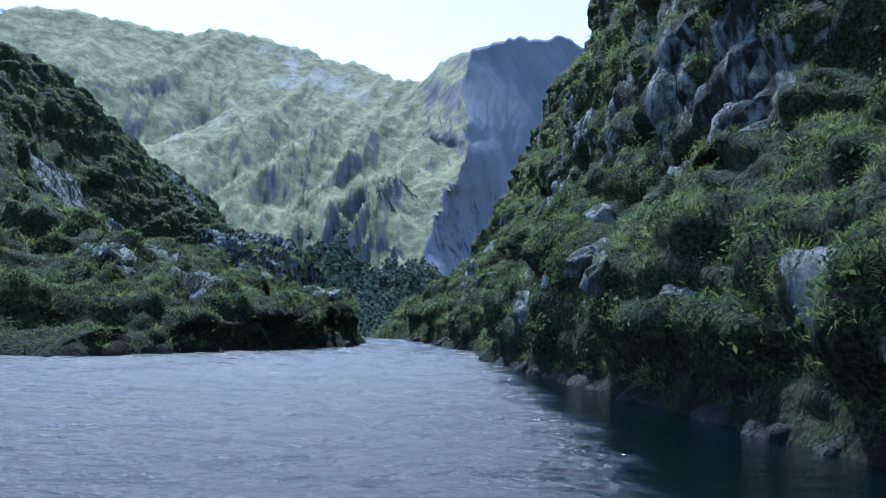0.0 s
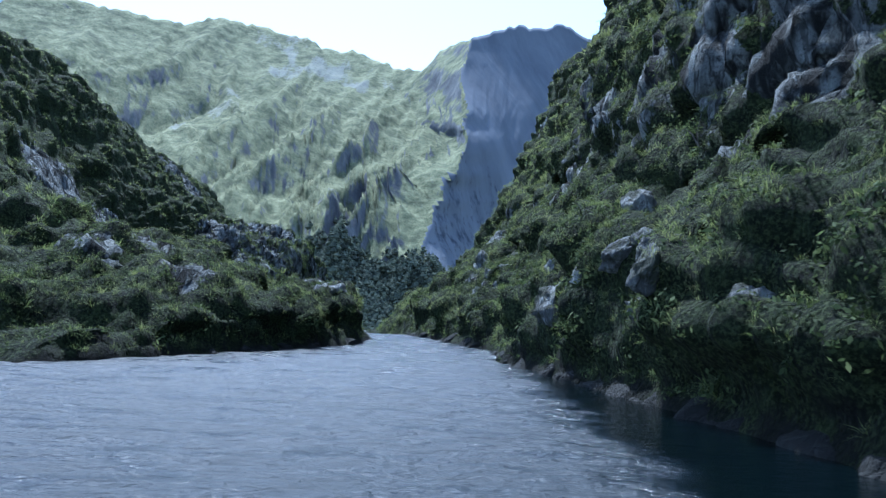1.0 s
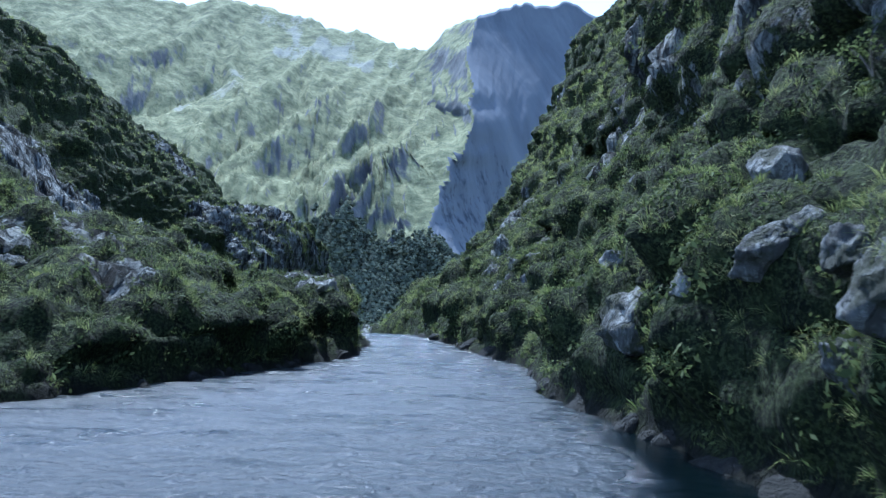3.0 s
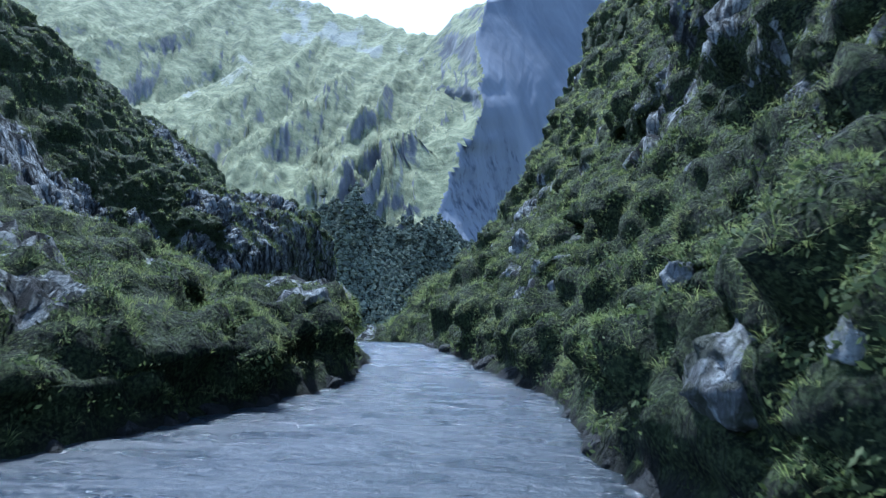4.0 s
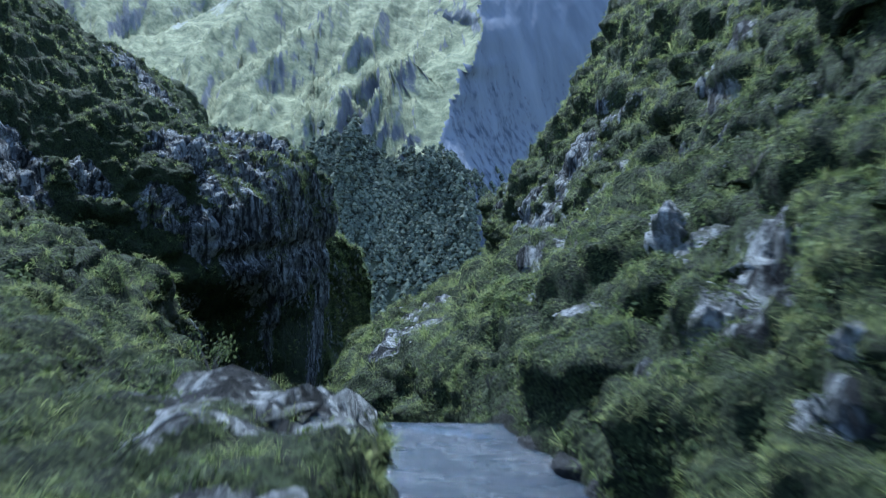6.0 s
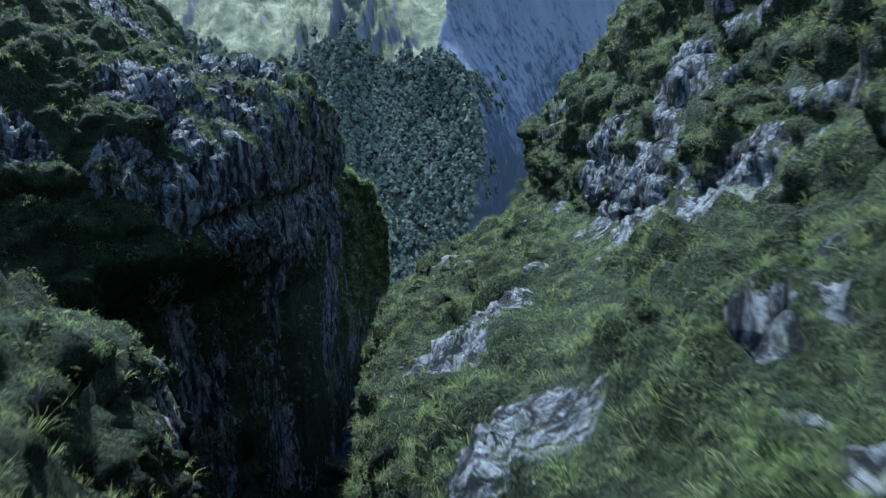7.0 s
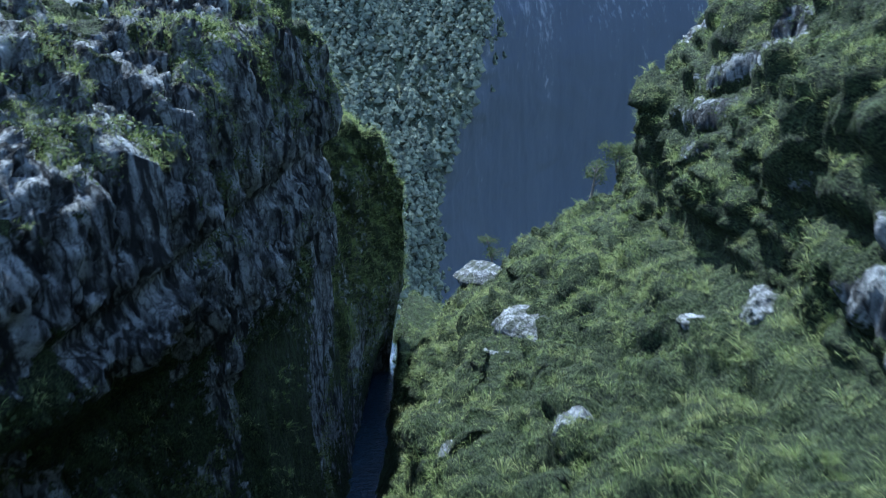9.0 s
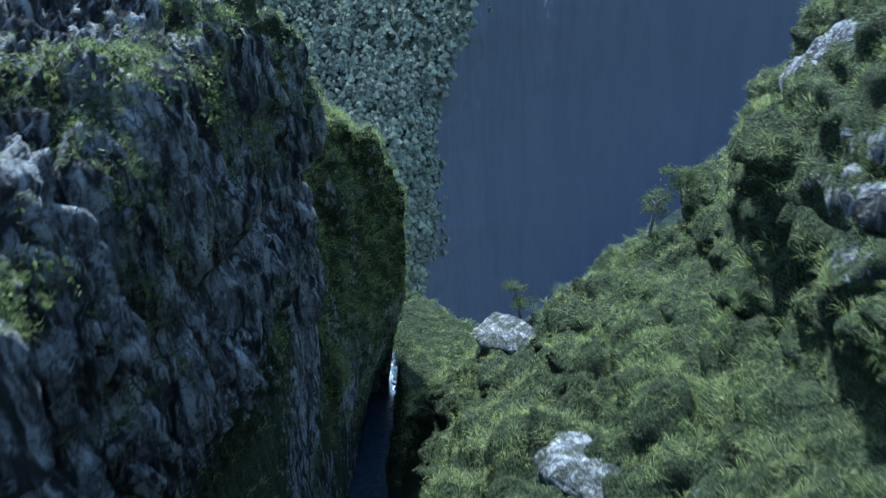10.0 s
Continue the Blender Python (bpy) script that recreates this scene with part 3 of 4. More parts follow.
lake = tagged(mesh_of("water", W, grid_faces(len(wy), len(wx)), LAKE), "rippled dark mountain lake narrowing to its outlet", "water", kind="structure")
yy = np.concatenate([np.arange(53.4, 110, 0.4), np.arange(110, 171.5, 1.5)])
fl, fr = along(FOOT_L, yy, 0.8), along(FOOT_R, yy, 0.8)
S = []
for k in range(7):
    q = fl + (fr - fl) * (k / 6 * 1.6 - 0.3)
    S.append(np.stack([q[:, 0], yy, np.where(yy < 56, np.maximum(q[:, 1], np.interp(yy, [53.4, 54.8, 56], [-0.08, -0.02, -1.4])), q[:, 1]) + 0.04 + 0.03 * np.sin(yy * 3 + k)], -1))
S = np.stack(S, 1)
stream = tagged(mesh_of("stream", S.reshape(-1, 3), grid_faces(*S.shape[:2]), STREAM), "mountain stream running deep in the gorge", "water", kind="structure")


# ---- far mountains ----
def polar(az, dist, z):
    return np.stack([dist * np.sin(az), dist * np.cos(az), z], -1)


def line_distance(u, v, line):
    """Distance in degrees from each place (u, v) to a bent line, and on which side it lies (plus: above it)."""
    best, side = np.full(u.shape, 99.0), np.zeros(u.shape)
    for (a0, e0), (a1, e1) in zip(line[:-1], line[1:]):
        da, de = a1 - a0, e1 - e0
        k = np.clip(((u - a0) * da + (v - e0) * de) / (da * da + de * de), 0, 1)
        d = np.hypot(u - a0 - k * da, v - e0 - k * de)
        s = np.sign((u - a0) * de - (v - e0) * da) * -1
        side = np.where(d < best, s, side)
        best = np.minimum(best, d)
    return best, side


SPREAD = 1.12


def lift(az, el):
    """High ground opens out a little from the valley's head."""
    k = 1 + (SPREAD - 1) * np.clip(el / 4, 0, 1)
    return -5 + (az + 5) * k, np.where(el > 4, 4 + (el - 4) * SPREAD, el)


# the skyline: bearing and elevation in degrees
CREST = [(-44, 14.5), (-34, 13.8), (-28.3, 14.2), (-27, 15.8), (-25.6, 16.5), (-21.6, 16.3), (-17.5, 16.1), (-14.9, 16.6), (-11.4, 16.3), (-10.2, 16.1), (-9.3, 15.4), (-7.4, 15.6), (-5.6, 14.8), (-3.1, 14.6), (-1.9, 15.7), (0.1, 16.9), (3.7, 17.5), (6.0, 17.4), (7.4, 16.7), (8.5, 16.1), (10.2, 14.8), (20, 13.5), (44, 15)]
# the edge between the sunlit spur and the sheer shaded wall
EDGE = [(-30, -6.5), (-24, -5.5), (-19, -4.6), (-13.2, -3.9), (-9, -1.6), (-3.2, -0.2), (-1.3, -0.1), (1.5, -0.8), (3.5, -2.6), (5.5, -2.2), (6.65, -1.65), (7.6, -1.4), (8.84, -0.6), (9.6, -0.5), (10.1, -0.2), (11.1, -0.4), (12.0, -0.1), (14.0, -0.6), (15.5, -0.4), (16.9, 0.2), (20, 0.6)]
deg = np.concatenate([np.linspace(-44, -30, 30, endpoint=False), np.linspace(-30, -12, 170, endpoint=False), np.linspace(-12, 3, 210, endpoint=False), np.linspace(3, 12, 70, endpoint=False), np.linspace(12, 44, 40)])
v01 = np.linspace(0, 1, 250)


def eased(x, knots, soft):
    """Knots read off at x, with the corners rounded over soft degrees."""
    at0 = np.arange(-40, 40, 0.05)
    v = np.interp(at0, *np.array(knots, float).T)
    k = np.exp(-0.5 * (np.arange(-100, 101) * 0.05 / soft) ** 2)
    return np.interp(x, at0, np.convolve(np.pad(v, 100, mode="edge"), k / k.sum(), mode="valid"))


crest_e = np.interp(deg, *np.array(CREST).T)
crest_e += 0.16 * vnoise(np.stack([deg * 1.1, deg * 0, deg * 0], -1), 501) + 0.10 * vnoise(np.stack([deg * 3.1, deg * 0, deg * 0], -1), 502)
AZ = np.repeat(deg[None], len(v01), 0)
EL = -38 + (crest_e[None] + 38) * v01[:, None]
edge_at = eased(EL, EDGE, 0.25)
edge_at = edge_at + 0.22 * vnoise(np.stack([EL * 0, EL * 1.3, EL * 0], -1).reshape(-1, 3), 503).reshape(EL.shape)
off = AZ - edge_at
base = eased(EL, list(zip([-38, -15, -5, 3, 8, 12, 15, 18], [430, 700, 850, 1010, 1330, 1680, 1950, 2150])), 1.2)
spine = eased(EL, list(zip([-38, -15, -5, 2, 5, 7.6, 8.9, 9.4, 12, 17, 18], [590, 730, 840, 950, 1030, 1105, 1150, 1168, 1300, 1620, 1680])), 1.2)
left_d = base - (base - spine) * np.exp(-np.clip(-off, 0, None) / 2.3)
calm = eased(EL, EDGE, 3.0)
reach = AZ - calm - (edge_at - calm) * np.exp(-np.clip(off, 0, None) / 1.2)
right_d = spine + np.clip(reach, 0, None) * eased(EL, [(-28, 52), (0, 66), (10, 72), (18, 66)], 2.0)
D = np.where(off < 0, left_d, right_d)
rise = np.zeros(D.shape)
# single ribs and gullies: line, height, reach above and below it
RIBS = [
    ([(-0.6, 8.9), (-2.0, 7.6), (-3.5, 6.5), (-5.0, 5.4), (-6.2, 4.2), (-7.2, 3.0), (-8.2, 1.6)], 95, 1.2, 0.32),
    ([(-1.9, 15.4), (-3.4, 13.2), (-4.6, 11.6), (-5.8, 10.0), (-6.4, 8.4), (-6.1, 6.6)], 80, 0.9, 0.45),
    ([(-9.4, 15.2), (-10.8, 12.6), (-12.6, 10.6), (-15.0, 8.8), (-17.2, 7.0)], 75, 1.3, 0.6),
    ([(-5.6, 14.6), (-7.6, 11.8), (-9.6, 9.4), (-11.4, 7.8), (-13.4, 6.0)], 70, 1.2, 0.5),
    ([(-7.0, 8.4), (-8.2, 7.0), (-9.4, 5.6), (-11.0, 4.2)], 55, 0.9, 0.35),
    ([(-14.9, 16.4), (-17.0, 14.2), (-18.6, 12.6), (-21.0, 11.4), (-24, 10.2)], 90, 1.3, 0.6),
    ([(-21.6, 16.2), (-23.2, 13.6), (-24.8, 12.2), (-27.5, 11.0)], 80, 1.2, 0.7),
    ([(-7.9, 4.9), (-8.9, 4.3), (-10.4, 3.8)], 60, 0.7, 0.25),
    ([(-6.4, 8.6), (-6.1, 6.8), (-6.3, 5.6), (-7.0, 4.4), (-7.8, 3.2)], -75, 0.35, 0.35),
    ([(-15.6, 11.6), (-18.2, 10.2), (-20.5, 9.4)], -60, 0.5, 0.5),
]
for line, height, above, below in RIBS:
    d, side = line_distance(AZ, EL, line)
    a = np.array(line)
    rise += 0.55 * height * np.exp(-d / np.where(side * np.sign(a[0, 0] - a[-1, 0] + 1e-6) > 0, above, below)) * np.clip(-off / 1.6, 0, 1)
slope_l = np.clip(-off / 1.2, 0, 1)
rolling = np.clip((EL + 2) / 5, 0.25, 1)
pu, pv = AZ * 26, EL * 26
flatp = np.stack([pu, pv, np.zeros_like(pu)], -1).reshape(-1, 3)
bend = 75 * fbm(flatp * 0.008 + 7.0, 3, 0.5, 66)
slant = np.stack([(flatp[:, 0] * 0.80 - flatp[:, 1] * 0.60 + bend) / 46, (flatp[:, 0] * 0.60 + flatp[:, 1] * 0.80 + bend) / 190, np.zeros(len(flatp))], -1)
ribs = fbm(slant, 5, 0.55, 61, True).reshape(D.shape)
crags = fbm(slant * np.array([3.1, 5.5, 1]) + 11.0, 4, 0.62, 77, True).reshape(D.shape)
lump = fbm(flatp / 85.0, 4, 0.55, 71).reshape(D.shape)
fluting = fbm(np.stack([flatp[:, 0] / 22, flatp[:, 1] / 120, flatp[:, 2]], -1), 4, 0.55, 73, True).reshape(D.shape)
knobs = fbm(flatp / 38.0 + 4.0, 5, 0.6, 75, True).reshape(D.shape)
rise += slope_l * rolling * (29 * ribs + 17 * lump + 6 * crags + 6 * knobs) + (1 - slope_l) * (2.5 * fluting + 3 * lump + 1.5 * crags)
AZ2, EL2 = lift(AZ, EL)
M = polar(np.radians(AZ2), D, D * np.tan(np.radians(EL2)))
rise[-26:] *= np.linspace(1, 0.12, 26)[:, None]
M = M + grid_normals(M) * rise[..., None]
M = np.concatenate([M, M[-1:] * np.array([1.25, 1.25, 0.3])], 0)
far_faces = grid_faces(*M.shape[:2])
# faces past the edge take the darker, bluer material of the shaded side
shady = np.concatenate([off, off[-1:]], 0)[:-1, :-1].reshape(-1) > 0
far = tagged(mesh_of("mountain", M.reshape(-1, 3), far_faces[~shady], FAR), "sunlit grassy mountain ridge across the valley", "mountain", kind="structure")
wall = tagged(mesh_of("rock_wall", M.reshape(-1, 3), far_faces[shady], WALL), "sheer shaded rock wall, its shade and blue haze partly in the colour", "mountain", kind="structure")
# pale scree and bare slabs: bearing, elevation, reach
SCREE = [(-15.6, 11.2, 1.6, 0.7), (-17.4, 10.0, 1.2, 0.5), (-14.4, 12.0, 1.0, 0.4), (-8.6, 14.2, 2.2, 0.9), (-6.4, 13.4, 1.6, 0.8), (-11, 15.3, 2.5, 0.7), (-8.7, 4.75, 0.6, 0.25), (-12, 13.6, 1.5, 0.6)]
pale = np.zeros(AZ.shape)
ragged = fbm(flatp * 0.045, 4, 0.6, 505).reshape(AZ.shape)
for sa, se, ra, re in SCREE:
    pale = np.maximum(pale, np.clip(1.25 - np.hypot((AZ - sa) / ra, (EL - se) / re) + 1.5 * ragged, 0, 1))
pale = np.concatenate([pale, pale[-1:]], 0)
for ob in (far, wall):
    at = ob.data.attributes.new("scree", "FLOAT", "POINT")
    at.data.foreach_set("value", pale.reshape(-1).astype(np.float32))
QL = M[:-1]
# a higher snow-streaked peak far behind
sa = np.linspace(-46, -20, 110)
se = np.interp(sa, [-46, -40, -36, -33, -30, -27, -24, -20], [15, 17.5, 19.6, 18.6, 17.6, 16.4, 14.6, 12]) + 0.25 * vnoise(np.stack([sa * 0.9, sa * 0, sa * 0], -1), 511)
K = np.linspace(0, 1, 60)[:, None]
sd = 3000 + 900 * K - 130 * fbm(np.stack([np.repeat(sa[None], 60, 0) * 0.7 + 3 * K, 6 * K + 0 * sa[None], 0 * K + 0 * sa[None]], -1).reshape(-1, 3), 4, 0.55, 513, True).reshape(60, -1)
sel = 8 + (se[None] - 8) * K
PEAK = polar(np.radians(np.repeat(sa[None], 60, 0)), sd, sd * np.tan(np.radians(sel)))
peak = tagged(mesh_of("snowy_peak", PEAK.reshape(-1, 3), grid_faces(60, len(sa)), SNOWY), "bare grey peak with streaks of old snow", "mountain", kind="structure")
floor_v = np.array([(-4500.0, 210.0, -640.0), (4500.0, 210.0, -640.0), (4500.0, 4800.0, -640.0), (-4500.0, 4800.0, -640.0)])
valley = tagged(mesh_of("valley_floor", floor_v, np.array([[0, 1, 2, 3]]), FAR), "grassy floor of the deep valley", "ground", kind="structure")


# ---- plants ----
rng = np.random.default_rng(7)


def blade_clump(blades, lean, width, length, seed):
    """A tussock: arching blades from one root. Vertices and triangles."""
    r = np.random.default_rng(seed)
    v, f = [], []
    for _ in range(blades):
        a, out = r.uniform(0, 2 * math.pi), r.uniform(0.15, 1.0) * lean
        way, side = np.array([math.cos(a), math.sin(a), 0]), np.array([-math.sin(a), math.cos(a), 0])
        root = way * r.uniform(0, 0.22)
        h, w = length * r.uniform(0.6, 1.1), width * r.uniform(0.7, 1.3)
        m = root + way * out * 0.35 + np.array([0, 0, h * 0.62])
        tip = root + way * out + np.array([0, 0, h * r.uniform(0.55, 1.0)])
        n = len(v)
        v += [root, m + side * w * 0.5, m - side * w * 0.5, tip]
        f += [(n, n + 1, n + 2), (n + 2, n + 1, n + 3)]
    return np.array(v), np.array(f)


def leaf_dome(leaves, size, seed):
    """A low shrub: small leaves set all over an uneven dome."""
    r = np.random.default_rng(seed)
    v, f = [], []
    for _ in range(leaves):
        d = r.normal(size=3)
        d[2] = abs(d[2])
        d /= np.linalg.norm(d)
        c = d * r.uniform(0.45, 1.0) * np.array([1, 1, 0.8])
        a = r.normal(size=3)
        a -= d * (a @ d) * 0.7
        a /= np.linalg.norm(a)
        b = np.cross(d, a)
        k = size * r.uniform(0.6, 1.3)
        n = len(v)
        v += [c - a * k, c + b * k * 0.45, c + a * k, c - b * k * 0.45]
        f += [(n, n + 1, n + 2), (n, n + 2, n + 3)]
    return np.array(v), np.array(f)


def strew(name, protos, places, ups, sizes, material, label, category):
    """Many copies of a few small shapes joined into one mesh of uncountable growth."""
    pick = rng.integers(0, len(protos), len(places))
    turn = rng.uniform(0, 2 * math.pi, len(places))
    V, F, base = [], [], 0
    for k, (pv, pf) in enumerate(protos):
        sel = np.where(pick == k)[0]
        if not len(sel):
            continue
        z = ups[sel] / np.linalg.norm(ups[sel], axis=1, keepdims=True)
        x0 = np.stack([np.cos(turn[sel]), np.sin(turn[sel]), np.zeros(len(sel))], -1)
        x = x0 - z * (x0 * z).sum(1, keepdims=True)
        x /= np.linalg.norm(x, axis=1, keepdims=True)
        y = np.cross(z, x)
        frame_ = np.stack([x, y, z], 1)
        w = np.einsum("pk,nkj->npj", pv, frame_) * sizes[sel][:, None, None] + places[sel][:, None, :]
        V.append(w.reshape(-1, 3))
        F.append((pf[None] + (base + np.arange(len(sel)) * len(pv))[:, None, None]).reshape(-1, 3))
        base += len(sel) * len(pv)
    return tagged(mesh_of(name, np.concatenate(V), np.concatenate(F), material, False), label, category, kind="stuff")


def scatter_on(grid, weight, count):
    """Random places on a grid of vertices: weight per quad and square metre."""
    a, b, c = grid[:-1, :-1], grid[:-1, 1:], grid[1:, :-1]
    n = np.cross(b - a, c - a)
    area = np.linalg.norm(n, axis=-1)
    n = n / np.maximum(area, 1e-9)[..., None]
    w = (area * weight).ravel()
    pick = rng.choice(len(w), size=count, p=w / w.sum())
    u, v = rng.random((2, count, 1))
    at_ = a.reshape(-1, 3)[pick] + u * (b - a).reshape(-1, 3)[pick] + v * (c - a).reshape(-1, 3)[pick]
    return at_, n.reshape(-1, 3)[pick]


LAND = P.reshape(R, C, 3)
quad = LAND[:-1, :-1]
qrock = rock.reshape(R, C)[:-1, :-1]
qx, qy, qz = quad[..., 0], quad[..., 1], quad[..., 2]
qn = grid_normals(LAND)[:-1, :-1]
green = np.clip(1.15 - 1.25 * qrock, 0.02, 1) * np.where(qy < 52, np.clip((qn[..., 2] + 0.6) * 1.6, 0, 1), np.clip((qn[..., 2] + 0.25) * 2.2, 0.0, 1))
tops = np.clip(billow.reshape(R, C)[:-1, :-1] * 1.9 - 0.25, 0.05, 1)
CLEAR = [(3.4, 28.9, 1.4, 1.1), (3.2, 44.0, 2.3, 0.9), (-5.4, 42.7, 1.5, 1.0), (-6.6, 45.6, 2.3, 1.2), (-9.1, 123.5, -5.5, 1.9), (-0.5, 112, 0.2, 1.3), (-7.6, 110.3, -3.8, 1.0), (-2.5, 112.5, -1.3, 1.0), (2.7, 47, 3.2, 0.6), (1.4, 50.6, 3.2, 0.8), (5.2, 26, 4.4, 0.6), (4.1, 20.9, 2.7, 0.6), (4.3, 22.3, 3.1, 0.5), (3.6, 26.3, 2.7, 0.4), (4.1, 34.5, 3.2, 0.6), (3.3, 55.8, 4.3, 0.9), (2.4, 57.3, 4.6, 0.8), (2.7, 55, 3.2, 0.8), (0.7, 57.6, 1.5, 1.2), (-0.6, 60, 1.2, 1.3), (3.8, 47, 3.8, 0.6), (3.2, 39.2, 1.6, 0.8), (4.9, 24.6, 3.2, 0.7), (5.9, 18.8, 1.4, 0.6), (-13, 35.8, 3.2, 0.9), (-11.6, 33.6, 2.4, 0.8), (-13.6, 40.5, 3.9, 0.8)]
for cx, cy, cz, r in CLEAR:
    green *= np.clip(np.sqrt((qx - cx) ** 2 + (qy - cy) ** 2 + (qz - cz) ** 2) / r * 2.2 - 1.2, 0.03, 1)
leafy_at = green * (0.35 + tops) * np.where(qy < 55, np.clip((qz - 0.12) / 0.3, 0, 1), 1)
green *= tops * np.where(qy < 64, tops, 1)
green *= np.where(qy < 55, np.clip((qz - 0.12) / 0.3, 0, 1), 1)
clumped = np.clip(0.35 + 1.3 * vnoise(quad.reshape(-1, 3) * 0.55, 91).reshape(qx.shape), 0.08, 1)
near_at = (qy > 9) * (qy < 64) * (qx > -17) * (qx < 11) * (qz < 16)
near_zone = green * (qy > 9) * (qy < 64) * (qx > -17) * (qx < 11) * (qz < 16)
spur_zone = green * (qy >= 62) * (qy < 180) * (qx > np.where(qy > 145, -18.5, -17)) * (qx < 12) * (qz > np.where(qy > 145, -32, -14)) * (qz < 22)
hill_zone = green * (qy > 24) * (qy < 160) * (qx <= -16) * (qx > -62) * (qz > -20)
high_zone = green * (qy > 10) * (qy < 130) * (qx > 6) * (qx < 20) * (qz > 12)
TUFTS = [blade_clump(20, 1.0, 0.023, 0.8, k) for k in range(7)]
WIDE = [blade_clump(15, 1.0, 0.05, 0.8, 20 + k) for k in range(5)]
DOMES = [leaf_dome(24, 0.15, 40 + k) for k in range(6)]


def grow(name, zone, count, protos, low, high, material, label, category, sink=0.05):
    at_, n = scatter_on(LAND, zone, count)
    up = n * 0.55 + np.array([0, 0, 0.6])
    size = rng.uniform(low, high, count) * np.clip(rng.normal(1, 0.2, count), 0.6, 1.6)
    strew(name, protos, at_ - n * sink, up, size, material, label, category)


grow("grass", near_zone * (0.4 + clumped), 11000, TUFTS, 0.19, 0.36, TUSSOCK, "green and straw-coloured tussock grass on the lake banks", "grass")
grow("grass", spur_zone * (0.4 + clumped), 12600, TUFTS, 0.33, 0.64, TUSSOCK, "green tussock grass thick over the rocky spur", "grass")
grow("grass", hill_zone * (0.4 + clumped), 6400, WIDE, 0.3, 0.62, TUSSOCK, "tussock grass over the hill above the gorge", "grass")
grow("grass", high_zone, 2500, WIDE, 0.4, 0.8, TUSSOCK, "tussock grass high on the cliff", "grass")
wall_zone = (qx < -16) * (qx > -36) * (qy > 98) * (qy < 160) * (qz > -24) * (qrock > 0.4) * np.clip(vnoise(quad.reshape(-1, 3) * 0.3 + 4.0, 97).reshape(qx.shape) * 2 - 0.3, 0, 1)
buttress_zone = (qx < -15) * (qx > -27) * (qy > 143.5) * (qy < 160) * (qz > -22) * (qrock < 0.75) * np.clip((qn[..., 2] + 0.5) * 1.5, 0, 1)
grow("grass", buttress_zone, 2600, TUFTS, 0.45, 0.9, TUSSOCK, "tussock grass hanging on the buttress behind the tower", "grass")
grow("grass", wall_zone * np.clip(qn[..., 2] + 0.3, 0, 1), 1800, TUFTS, 0.3, 0.6, TUSSOCK, "tussock grass on the ledges of the cliff", "grass")
grow("shrubs", wall_zone, 1300, DOMES, 0.35, 0.8, LEAF, "mossy clumps of growth hanging on the cliff's ledges", "shrubs")
grow("shrubs", np.where(qx > 0, 1.6, 1) * near_at * leafy_at * (0.25 + clumped), 6300, DOMES, 0.17, 0.44, LEAF, "low dark-leaved alpine shrubs on the banks", "shrubs")
knob_zone = (qy > 148) * (qy < 176) * (qx > -21) * (qx < -11) * (qz > -28) * (qn[..., 2] > -0.1)
grow("shrubs", knob_zone, 500, DOMES, 0.4, 1.0, LEAF, "dark shrubs crowding the knob above the lower stream", "shrubs")
grow("shrubs", spur_zone * clumped, 2600, DOMES, 0.25, 0.6, LEAF, "low dark-leaved alpine shrubs on the spur", "shrubs")
grow("shrubs", hill_zone * clumped, 1400, DOMES, 0.35, 0.8, LEAF, "low dark-leaved alpine shrubs on the hill", "shrubs")


# ---- the far forest ----
def crown(seed):
    """A tree as seen across a valley: a stem and a dozen leafy tufts in an uneven crown."""
    r = np.random.default_rng(seed)
    octa = np.array([(1, 0, 0), (0, 1, 0), (-1, 0, 0), (0, -1, 0), (0, 0, 1), (0, 0, -0.8)], float)
    tri = np.array([(0, 1, 4), (1, 2, 4), (2, 3, 4), (3, 0, 4), (1, 0, 5), (2, 1, 5), (3, 2, 5), (0, 3, 5)])
    v, f, n = [], [], 0
    for k in range(5):
        h = 0.3 + 0.15 * k
        a = r.uniform(0, 6.283)
        reach = 0.34 * (1.15 - h) * r.uniform(0.5, 1.3)
        turn = r.uniform(0, 1.57)
        c, q = math.cos(turn), math.sin(turn)
        spun = octa @ np.array([(c, q, 0), (-q, c, 0), (0, 0, 1)])
        v.append(spun * r.uniform(0.7, 1.3, (6, 1)) * (0.33 * (1.25 - 0.8 * h)) + np.array([math.cos(a) * reach, math.sin(a) * reach, h]))
        f.append(tri + n)
        n += 6
    return np.concatenate(v), np.concatenate(f)


FOREST = make_leaf("forest_leaves", (0.05, 0.062, 0.05), (0.11, 0.132, 0.10), (0.19, 0.22, 0.16), (0.25, 0.275, 0.20))
lz = QL[:-1, :-1, 2]
woff, wel = off[:-1, :-1], EL[:-1, :-1]
patches = vnoise(QL[:-1, :-1].reshape(-1, 3) * 0.012, 95).reshape(lz.shape)
tongues = vnoise(QL[:-1, :-1].reshape(-1, 3) * 0.004, 96).reshape(lz.shape)
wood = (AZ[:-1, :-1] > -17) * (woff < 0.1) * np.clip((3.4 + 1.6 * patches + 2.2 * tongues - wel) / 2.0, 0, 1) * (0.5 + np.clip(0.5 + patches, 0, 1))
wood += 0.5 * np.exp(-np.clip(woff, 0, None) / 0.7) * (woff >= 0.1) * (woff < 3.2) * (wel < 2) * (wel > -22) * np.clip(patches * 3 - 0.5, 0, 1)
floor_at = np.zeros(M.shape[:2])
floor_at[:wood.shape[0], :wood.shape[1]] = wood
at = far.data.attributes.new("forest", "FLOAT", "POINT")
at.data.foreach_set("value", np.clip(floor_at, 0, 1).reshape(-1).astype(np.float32))
